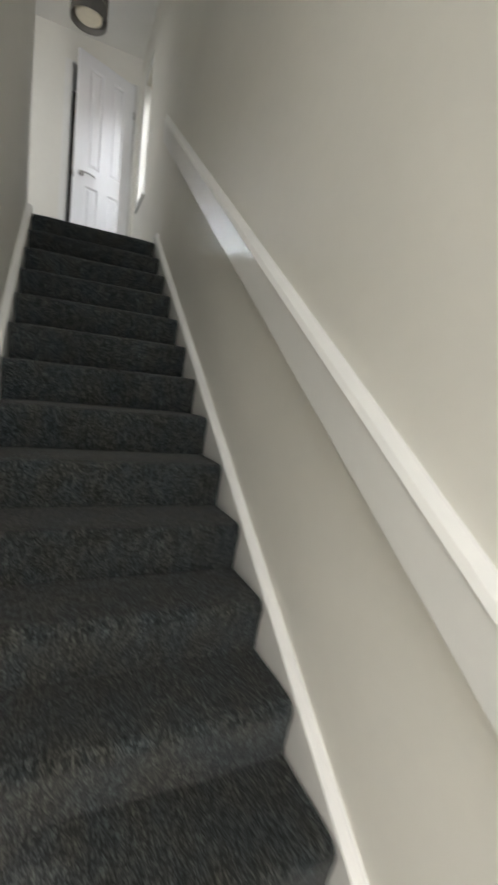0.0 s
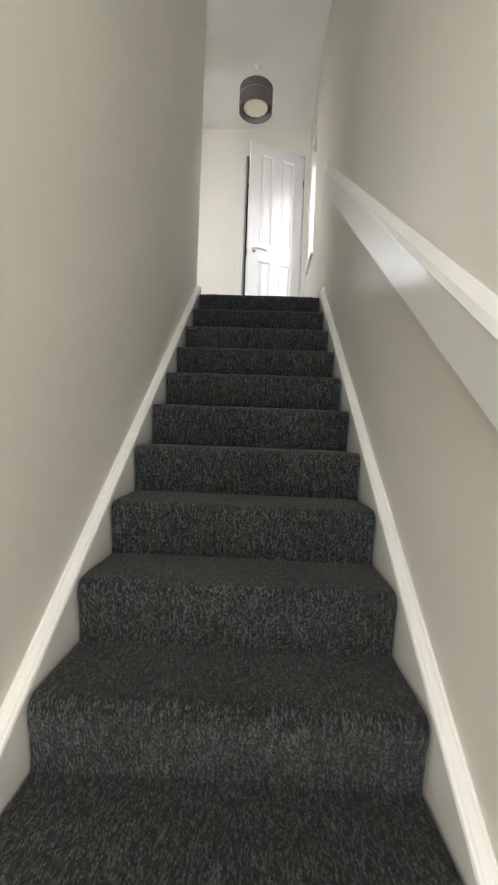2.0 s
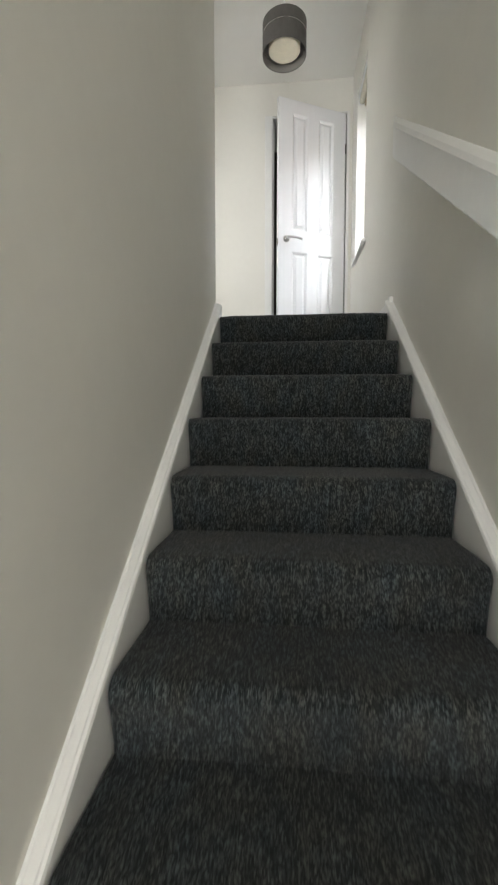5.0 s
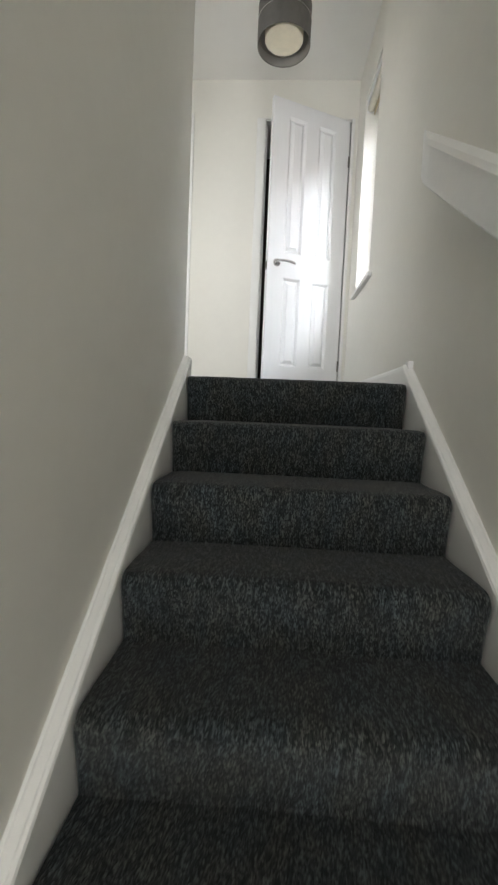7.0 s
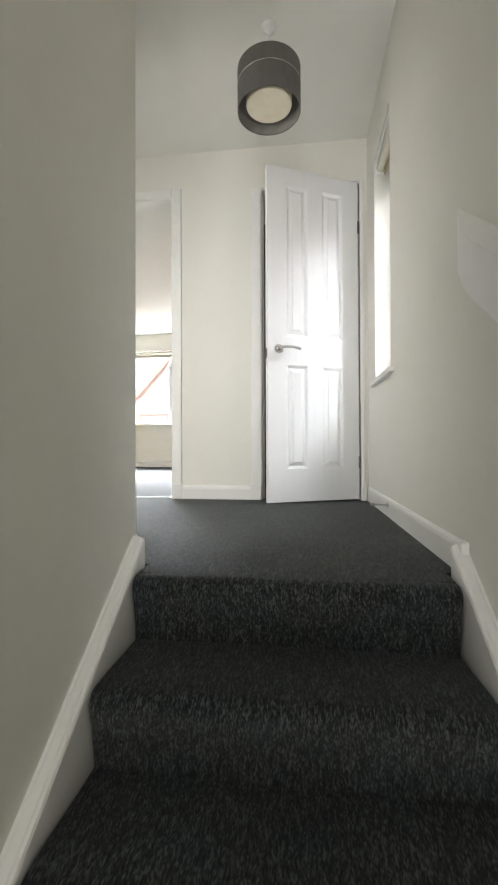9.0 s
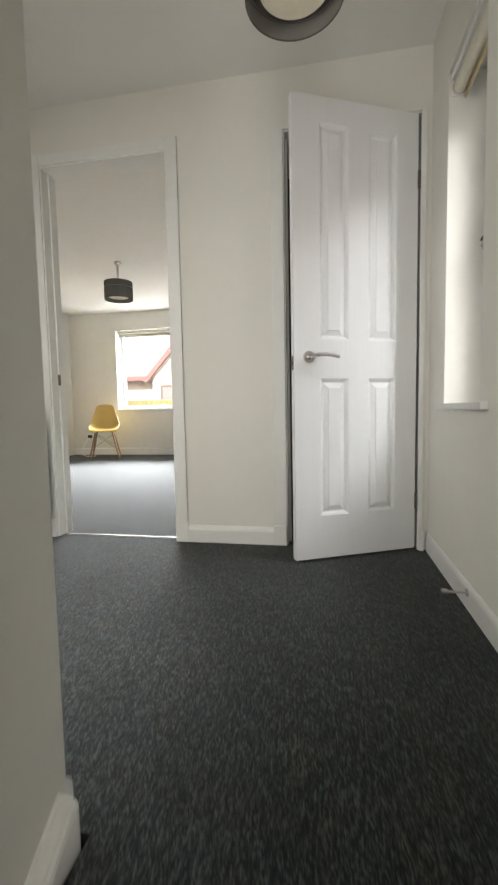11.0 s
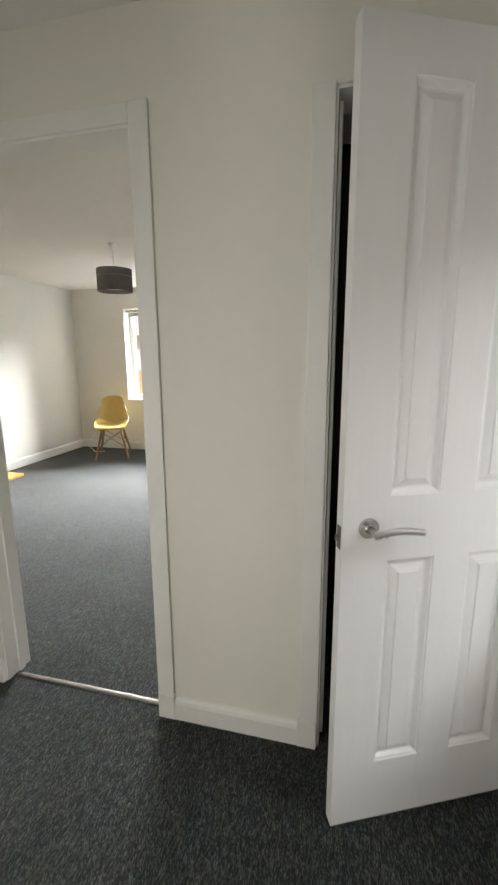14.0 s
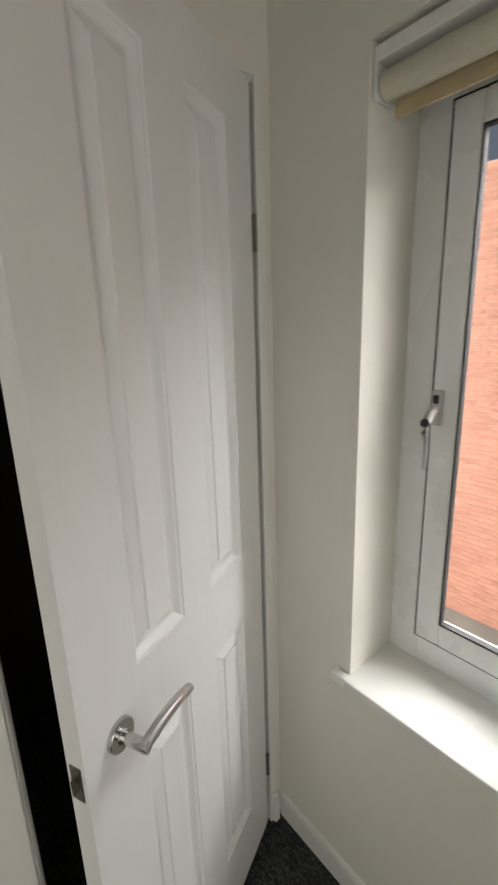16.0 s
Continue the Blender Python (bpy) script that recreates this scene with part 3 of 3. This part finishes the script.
def espag_handle(parent, y, z, x=0.065):
    bm = B()
    box(bm, x + 0.733, x + 0.748, y - 0.011, y + 0.011, z - 0.035, z + 0.04, 0.005)
    h = part("handle", bm, STEEL, parent, "silver locking window handle", True)
    bm = B()
    tube(bm, [(x + 0.737, y, z + 0.002), (x + 0.717, y, z - 0.006), (x + 0.703, y + 0.001, z - 0.022), (x + 0.697, y + 0.002, z - 0.045), (x + 0.706, y + 0.002, z - 0.062),
              (x + 0.709, y + 0.002, z - 0.09), (x + 0.708, y + 0.002, z - 0.125)], [0.007, 0.008, 0.009, 0.007, 0.0055, 0.005, 0.004], 10)
    part("lever", bm, STEEL, h, "", True)
    bm = B()
    lathe(bm, [(0, 0), (0.009, 0), (0.009, 0.004), (0, 0.005)], 16, pose(x + 0.6975, y + 0.001, z - 0.024, 0, -70))
    part("lock", bm, BLACK, h, "black key lock", True)
    bm = B()
    box(bm, x + 0.7315, x + 0.734, y - 0.006, y + 0.006, z + 0.012, z + 0.03, 0.001)
    part("button", bm, BLACK, h)


espag_handle(win, WY1 - 0.090, 3.974)

blind = empty("roller_blind", "rolled-up cream roller blind under a white headrail", "blind")
bm = B()
box(bm, 0.668, 0.712, WY0 + 0.004, WY1 - 0.004, 4.577, 4.601, 0.003)
part("headrail", bm, WPLAS, blind)
for y in (WY0 + 0.003, WY1 - 0.007):
    bm = B()
    box(bm, 0.668, 0.716, y, y + 0.004, 4.522, 4.600, 0.0015)
    part("bracket", bm, WPLAS, blind)
bm = B()
tube(bm, [(0.695, WY0 + 0.012, 4.547), (0.695, WY1 - 0.012, 4.547)], 0.024, 24)
part("roll", bm, BLINDW, blind, "pale fabric wound on a tube", True)
bm = B()
box(bm, 0.7135, 0.7155, WY0 + 0.02, WY1 - 0.02, 4.503, 4.553)
box(bm, 0.7115, 0.7175, WY0 + 0.02, WY1 - 0.02, 4.500, 4.518, 0.002)
part("fabric", bm, BLIND, blind, "beige fabric hem")

# small hooked door stop on the skirting
bm = B()
lathe(bm, [(0, 0), (0.014, 0), (0.014, 0.003), (0.006, 0.005), (0.0045, 0.008), (0.0042, 0.06), (0.009, 0.062), (0.010, 0.078), (0.006, 0.082), (0, 0.082)], 16, pose(XR - 0.009, 4.33, LAND + 0.058, 0, -90))
stop = tagged(part("door_stop", bm, STEEL, None, "", True), "slim steel door stop screwed to the skirting", "door stop")


# ---- smoke alarm by the stair head ----
bm = B()
lathe(bm, [(0, TOP - 0.034), (0.030, TOP - 0.034), (0.044, TOP - 0.026), (0.050, TOP - 0.012), (0.052, TOP - 0.001), (0, TOP - 0.001)], 32, pose(-0.27, 3.86, 0))
tagged(part("smoke_alarm", bm, WPLAS, None, "", True), "small white round smoke alarm on the ceiling", "smoke alarm")


# ---- drum pendants ----
def pendant(x, y, z0, z1, label, r=0.145):
    p = empty("pendant_lamp", label, "ceiling lamp", pose(x, y, 0), group="drum pendants")
    bm = B()
    lathe(bm, [(r - 0.002, z0), (r, z0), (r, z1), (r - 0.002, z1), (r - 0.002, z0)], 56)
    s = part("shade", bm, SHADE, p, "charcoal fabric drum shade", True)
    bm = B()
    lathe(bm, [(r - 0.0034, z0 + 0.004), (r - 0.0026, z0 + 0.004), (r - 0.0026, z1 - 0.004), (r - 0.0034, z1 - 0.004), (r - 0.0034, z0 + 0.004)], 56)
    part("lining", bm, SHADEIN, s, "grey lining", True)
    bm = B()
    lathe(bm, [(r, z0 + 0.118), (r + 0.0012, z0 + 0.119), (r + 0.0012, z0 + 0.122), (r, z0 + 0.123)], 56)
    part("band", bm, CHROME, s, "thin silver band", True)
    bm = B()
    tube(bm, [((r - 0.008) * math.cos(a), (r - 0.008) * math.sin(a), z0 + 0.05) for a in (2 * math.pi * i / 40 for i in range(41))], 0.0022, 6)
    part("ring", bm, CHROME, s, "wire ring", True)
    bm = B()
    q = r - 0.040
    lathe(bm, [(0, z0 + 0.028), (q - 0.004, z0 + 0.028), (q, z0 + 0.032), (q, z1 - 0.03), (q - 0.003, z1 - 0.03), (q - 0.003, z0 + 0.034), (0, z0 + 0.034)], 48)
    part("diffuser", bm, CREAM, p, "cream inner drum with closed base", True)
    for i in range(3):
        a = 2 * math.pi * i / 3 + 0.5
        bm = B()
        tube(bm, [(0.02 * math.cos(a), 0.02 * math.sin(a), z1 - 0.012), ((r - 0.006) * math.cos(a), (r - 0.006) * math.sin(a), z1 - 0.005)], 0.002, 6)
        part("spider_arm", bm, CHROME, s, "", True)
    bm = B()
    lathe(bm, [(0, z1 - 0.07), (0.02, z1 - 0.07), (0.02, z1 - 0.0), (0.012, z1 + 0.02), (0, z1 + 0.02)], 20)
    part("lamp_holder", bm, WPLAS, p, "", True)
    bm = B()
    tube(bm, [(0, 0, z1 + 0.01), (0, 0, TOP - 0.02)], 0.0055, 10)
    part("flex", bm, WPLAS, p, "white flex", True)
    bm = B()
    lathe(bm, [(0, TOP - 0.042), (0.010, TOP - 0.036), (0.016, TOP - 0.026), (0.030, TOP - 0.018), (0.034, TOP - 0.004), (0.034, TOP + 0.0), (0, TOP)], 28)
    part("ceiling_rose", bm, WPLAS, p, "white ceiling rose", True)
    return p


pendant(0.10, 4.17, 4.52, 4.715, "charcoal drum pendant lamp hanging over the landing")
pendant(-1.99, 7.15, 4.53, 4.712, "charcoal drum pendant lamp hanging in the empty room", 0.147)


# ---- radiator ----
rad = empty("radiator", "white enamel panel radiator under the landing wall", "radiator")
bm = B()
ry0, ry1, rz0, rz1 = 3.86, 4.885, 2.765, 3.33
tmp = bmesh.new()
n = 2 * 29
prev = None
for i in range(n + 1):
    y = ry0 + (ry1 - ry0) * i / n
    x = -1.300 - (0.0018 if (i % 2 == 0 and 0 < i < n) else 0.0)
    col = [tmp.verts.new(p) for p in ((-1.300, y, rz0), (-1.300, y, rz0 + 0.05), (x, y, rz0 + 0.07), (x, y, rz1 - 0.05), (-1.300, y, rz1 - 0.03), (-1.303, y, rz1), (-1.325, y, rz1), (-1.325, y, rz0))]
    if prev:
        for k in range(8):
            tmp.faces.new((prev[k], prev[(k + 1) % 8], col[(k + 1) % 8], col[k]))
    else:
        tmp.faces.new(col)
    prev = col
tmp.faces.new(prev[::-1])
bmesh.ops.recalc_face_normals(tmp, faces=tmp.faces[:])
add_mesh(bm, tmp)
part("panel", bm, RADM, rad)
bm = B()
box(bm, -1.378, -1.326, ry0 + 0.02, ry1 - 0.02, rz0 + 0.03, rz1 - 0.012)
part("convector", bm, RADM, rad)
bm = B()
tube(bm, [(-1.345, ry1 - 0.01, rz0 + 0.02), (-1.345, ry1 + 0.02, rz0 + 0.02), (-1.345, ry1 + 0.024, LAND)], 0.0075, 10)
part("pipe", bm, RADM, rad, "", True)
for y in (ry0 + 0.12, ry1 - 0.12):
    bm = B()
    box(bm, -1.386, -1.376, y, y + 0.03, rz0 + 0.05, rz1 - 0.05, 0.002)
    part("bracket", bm, RADM, rad)


# ---- room beyond: window ----
rw = empty("window_2", "white plastic two-light window in the room", "window", kind="structure")


def bars_x(bm, x0, x1, z0, z1, w, y0, y1, bevel):
    box(bm, x0, x0 + w, y0, y1, z0, z1, bevel)
    box(bm, x1 - w, x1, y0, y1, z0, z1, bevel)
    box(bm, x0 + w, x1 - w, y0, y1, z0, z0 + w, bevel)
    box(bm, x0 + w, x1 - w, y0, y1, z1 - w, z1, bevel)


bm = B()
bars_x(bm, WX0, WX1, WZ0, WZ1, 0.06, RY1 + 0.15, RY1 + 0.22, 0.004)
box(bm, -2.04, -1.98, RY1 + 0.15, RY1 + 0.22, WZ0 + 0.06, WZ1 - 0.06, 0.004)
part("window_frame", bm, UPVC, rw)
bm = B()
bars_x(bm, -1.985, WX1 + 0.055, WZ0 + 0.055, WZ1 - 0.055, 0.05, RY1 + 0.14, RY1 + 0.205, 0.006)
part("casement", bm, UPVC, rw)
for x0, x1 in ((WX0 + 0.05, -2.03), (-1.95, WX1 + 0.09)):
    bm = B()
    box(bm, x0, x1, RY1 + 0.18, RY1 + 0.186, WZ0 + 0.05, WZ1 - 0.05)
    q = part("pane", bm, GLASS, rw)
    q.visible_shadow = False
bm = B()
box(bm, WX0 - 0.03, WX1 + 0.03, RY1 - 0.025, RY1 - 0.001, WZ0 - 0.022, WZ0 + 0.003, 0.004)
box(bm, WX0, WX1, RY1 - 0.002, RY1 + 0.15, WZ0 - 0.02, WZ0 + 0.003)
part("window_sill", bm, GLOSS, rw, "white sill board")
rb = empty("roller_blind", "rolled-up cream roller blind across the room window", "blind")
bm = B()
tube(bm, [(WX0 + 0.02, RY1 + 0.05, WZ1 - 0.032), (WX1 - 0.02, RY1 + 0.05, WZ1 - 0.032)], 0.024, 20)
part("roll", bm, BLINDW, rb, "", True)
bm = B()
box(bm, WX0 + 0.03, WX1 - 0.03, RY1 + 0.068, RY1 + 0.072, WZ1 - 0.10, WZ1 - 0.03, 0.001)
part("fabric", bm, BLINDW, rb, "cream fabric hem")
for x in (WX0 + 0.004, WX1 - 0.008):
    bm = B()
    box(bm, x, x + 0.004, RY1 + 0.02, RY1 + 0.08, WZ1 - 0.07, WZ1 - 0.001, 0.001)
    part("bracket", bm, WPLAS, rb)


# ---- chair ----
def shell_chair(m):
    c = empty("shell_chair", "mustard yellow plastic shell chair on splayed beech legs", "chair", m)
    bm = B()
    tmp = bmesh.new()
    # section from front lip over the seat and up the back: y back, z up, half width, side curl
    sec = [(-0.215, 0.405, 0.185, 0.00), (-0.205, 0.425, 0.205, 0.012), (-0.15, 0.432, 0.222, 0.035), (-0.07, 0.426, 0.230, 0.06), (0.02, 0.420, 0.232, 0.085), (0.10, 0.425, 0.230, 0.11),
           (0.155, 0.447, 0.225, 0.13), (0.185, 0.50, 0.222, 0.10), (0.200, 0.57, 0.206, 0.075), (0.213, 0.64, 0.188, 0.055), (0.226, 0.71, 0.170, 0.04), (0.238, 0.765, 0.155, 0.028), (0.246, 0.80, 0.141, 0.015), (0.249, 0.815, 0.124, 0.008)]
    rows = []
    for i, (y, z, w, curl) in enumerate(sec):
        row = []
        back = min(1, max(0, (i - 4) / 4))
        for n in range(17):
            u = -1 + 2 * n / 16
            lift = curl * abs(u) ** 3
            row.append(tmp.verts.new((0.94 * w * u, y - lift * back * 0.9, z + lift * (1 - back) + 0.03 * back * (-abs(u) ** 3.5 if i > 9 else 0))))
        rows.append(row)
    for p, q in zip(rows, rows[1:]):
        for n in range(16):
            tmp.faces.new((p[n], p[n + 1], q[n + 1], q[n]))
    bmesh.ops.recalc_face_normals(tmp, faces=tmp.faces[:])
    bmesh.ops.solidify(tmp, geom=tmp.faces[:], thickness=0.006)
    bmesh.ops.subdivide_edges(tmp, edges=tmp.edges[:], cuts=1, use_grid_fill=True, smooth=0.0)
    add_mesh(bm, tmp)
    part("shell", bm, MUSTARD, c, "mustard moulded seat shell", True)
    feet = {}
    for sx in (-1, 1):
        for sy in (-1, 1):
            a, f = Vector((sx * 0.12, sy * 0.11, 0.395)), Vector((sx * 0.21, sy * 0.2 + 0.01, 0))
            bm = B()
            tube(bm, [f, f.lerp(a, 0.1), f.lerp(a, 0.6), a], [0.010, 0.0125, 0.0155, 0.013], 12)
            part("leg", bm, BEECH, c, "beech dowel leg", True)
            feet[sx, sy] = (a, f)
            bm = B()
            tube(bm, [a + Vector((0, 0, -0.03)), Vector((sx * 0.1, sy * 0.09, 0.43))], 0.006, 8)
            part("bracket", bm, BLACK, c, "black steel bracket", True)
    for p, q in (((-1, -1), (1, -1)), ((-1, 1), (1, 1)), ((-1, -1), (-1, 1)), ((1, -1), (1, 1))):
        for s, t in ((0.2, 0.72), (0.72, 0.2)):
            bm = B()
            tube(bm, [feet[p][1].lerp(feet[p][0], s + 0.2), feet[q][1].lerp(feet[q][0], t + 0.2)], 0.0032, 6)
            part("strut", bm, BLACK, c, "thin black steel cross strut", True)
    return c


shell_chair(pose(-3.10, 8.72, LAND, 0, 0, 24))

# socket and plug with a loose cable
sock = empty("wall_socket", "white double socket with a black plug", "socket")
bm = B()
box(bm, -3.74, -3.594, RY1 - 0.010, RY1, 2.90, 2.986, 0.003)
part("plate", bm, WPLAS, sock)
bm = B()
box(bm, -3.675, -3.615, RY1 - 0.05, RY1 - 0.009, 2.915, 2.965, 0.006)
part("plug", bm, BLACK, sock, "black plug")
bm = B()
pts = []
for i in range(40):
    u = i / 39
    pts.append((-3.64 - 0.10 * math.sin(5 * u) - 0.06 * u + 0.2 * u * u, RY1 - 0.06 - 0.28 * u - 0.05 * math.sin(11 * u), LAND + 0.006 + 0.28 * max(0, 1 - 3.2 * u) ** 1.3))
tube(bm, pts, 0.005, 8)
tagged(part("cable", bm, WPLAS, None, "", True), "loose white cable lying on the carpet", "cable")

# ---- fire surround on the room's side wall ----
fs = empty("fire_surround", "varnished pine fire surround with a low hearth", "fireplace")
for y in (6.05, 7.36):
    bm = B()
    box(bm, RX0 + 0.0, RX0 + 0.16, y, y + 0.14, LAND + 0.035, 3.55, 0.006)
    box(bm, RX0, RX0 + 0.175, y - 0.012, y + 0.152, LAND + 0.035, LAND + 0.16, 0.006)
    part("jamb", bm, PINE, fs)
bm = B()
box(bm, RX0, RX0 + 0.13, 6.19, 7.36, 3.30, 3.55, 0.006)
part("frieze", bm, PINE, fs)
bm = B()
box(bm, RX0, RX0 + 0.21, 5.98, 7.57, 3.55, 3.60, 0.012)
part("mantel_shelf", bm, PINE, fs)
bm = B()
box(bm, RX0, RX0 + 0.36, 5.95, 7.62, LAND, LAND + 0.035, 0.008)
part("hearth", bm, PINE, fs)
bm = B()
box(bm, RX0, RX0 + 0.03, 6.19, 7.36, LAND + 0.035, 3.30)
part("back_panel", bm, WALL, fs, "plain blanked-off opening")


# ---- outside ----
bm = B()
box(bm, -400, 400, -400, 400, -0.5, -0.1)
structure("ground", bm, GROUNDM, "garden ground reaching the horizon", "ground")
bm = B()
box(bm, -60, 40, 10.2, 120, -0.1, 1.9)
structure("ground_terrace", bm, GROUNDM, "raised garden ground behind the building", "ground")

fence = empty("garden_fence", "orange-stained close-boarded timber fence", "fence", pose(0, 14, 1.9))
x = -11.0
fb = B()
box(fb, 0, 0.142, -0.011, 0.011, 0.03, 1.72, 0.003)
board = mesh_of("board", fb, FENCEM)
while x < -1.5:
    ob = new("board", board)
    ob.parent = fence
    ob.location = (x, 0, 0)
    x += 0.147
for z in (0.4, 1.4):
    bm = B()
    box(bm, -11, -1.4, 0.012, 0.055, z, z + 0.08, 0.004)
    part("rail", bm, FENCEM, fence)
bm = B()
box(bm, -11.02, -1.35, -0.03, 0.03, 1.72, 1.75, 0.004)
part("capping", bm, FENCEM, fence)


def house():
    """Bungalow with a tiled roof, red boards and a front gable."""
    h = empty("house", "cream rendered house with grey tiled roof and red bargeboards", "house", pose(0, 0, 1.9))
    y0, e = 20.0, 2.94
    # main body and projecting gable wing
    bm = B()
    box(bm, -13, 2, y0 + 1.2, y0 + 9, 0, e)
    gx0, gx1 = -7.08, 0.27
    prism(bm, [(gx0, 0), (gx1, 0), (gx1, e), ((gx0 + gx1) / 2, e + 4.0), (gx0, e)], 1.6, pose(0, y0 + 1.6, 0, 90))
    part("wall", bm, RENDER, h)
    # main slope in tile courses
    bm = B()
    n = 22
    for i in range(n):
        u0, u1 = i / n, (i + 1) / n
        za, zb = e + 0.05 + 3.6 * u0, e + 0.05 + 3.6 * u1
        ya, yb = y0 + 0.8 + 4.6 * u0, y0 + 0.8 + 4.6 * u1
        box(bm, -13.4, -3.6, 0, math.hypot(zb - za, yb - ya) + 0.06, 0, 0.05, 0, pose(0, ya, za, math.degrees(math.atan2(3.6, 4.6)) - 1.2))
    roof = part("roof", bm, ROOFT, h, "grey concrete tile roof in courses")
    # gable wing roof, two slopes
    bm = B()
    mid, ridge = (gx0 + gx1) / 2, e + 4.0
    sl = math.degrees(math.atan2(4.0, mid - gx0))
    L = math.hypot(4.0, mid - gx0) + 0.4
    for s in (1, -1):
        box(bm, -L if s == 1 else 0, 0 if s == 1 else L, y0 - 0.2, y0 + 5.0, 0, 0.07, 0, pose(mid, 0, ridge + 0.06, 0, -sl * s))
    part("roof", bm, ROOFT, h, "grey tile gable roof")
    for s in (1, -1):
        bm = B()
        box(bm, -L if s == 1 else 0, 0 if s == 1 else L, y0 - 0.26, y0 - 0.2, -0.1, 0.08, 0.006, pose(mid, 0, ridge + 0.05, 0, -sl * s))
        part("bargeboard", bm, REDW, h, "red painted bargeboard")
    bm = B()
    box(bm, -13.4, gx0 + 0.1, y0 + 0.66, y0 + 0.8, e - 0.12, e + 0.06, 0.02)
    part("gutter", bm, REDW, h, "red gutter board")
    bm = B()
    tube(bm, [(gx0 - 0.35, y0 + 1.1, e - 0.1), (gx0 - 0.35, y0 + 1.14, 0)], 0.05, 10)
    part("downpipe", bm, RENDER, h, "pale downpipe", True)
    for x in (-6.72, -2.8):
        bm = B()
        bars_x(bm, x, x + 1.3, 1.25, 2.55, 0.09, y0 - 0.05, y0 + 0.03, 0.01)
        w = part("window", bm, OLDW, h, "brown framed window")
        bm = B()
        box(bm, x + 0.09, x + 1.21, y0 - 0.02, y0 + 0.03, 1.34, 2.46)
        part("pane", bm, DARKGLASS, w)


OLDW = mat("grey_brown_frame", (0.30, 0.26, 0.24), 0.6, 0, 0.05, 6)
house()

# ---- brick wall across the passage, the nearest bricks one by one ----
bx = 6.0
bwall = empty("brick_wall", "red brick wall of the neighbouring building", "wall", pose(bx, 0, 0), kind="structure")
bm = B()
box(bm, 0.012, 0.3, 0, 14, -0.1, 6.13)
part("mortar", bm, MORTAR, bwall)
one = B()
box(one, 0, 0.1, 0.0, 0.215, 0, 0.065, 0.004)
brick = mesh_of("brick", one, BRICK)
rest = B()
for j in range(83):
    z = -0.1 + 0.075 * j
    for i in range(62):
        y = 0.02 + 0.225 * i - (0.1125 if j % 2 else 0)
        dx = 0.003 * math.sin(i * 12.9 + j * 78.2)
        if y < 0 or y + 0.215 > 14:
            continue
        if 6.6 < y < 7.8 and 1.6 < z < 5.0:
            ob = new("brick", brick)
            ob.parent = bwall
            ob.location = (dx, y, z)
        else:
            box(rest, dx, 0.05, y, y + 0.215, z, z + 0.065)
ob = part("brickwork", rest, BRICK, bwall)
ob["kind"] = "stuff"
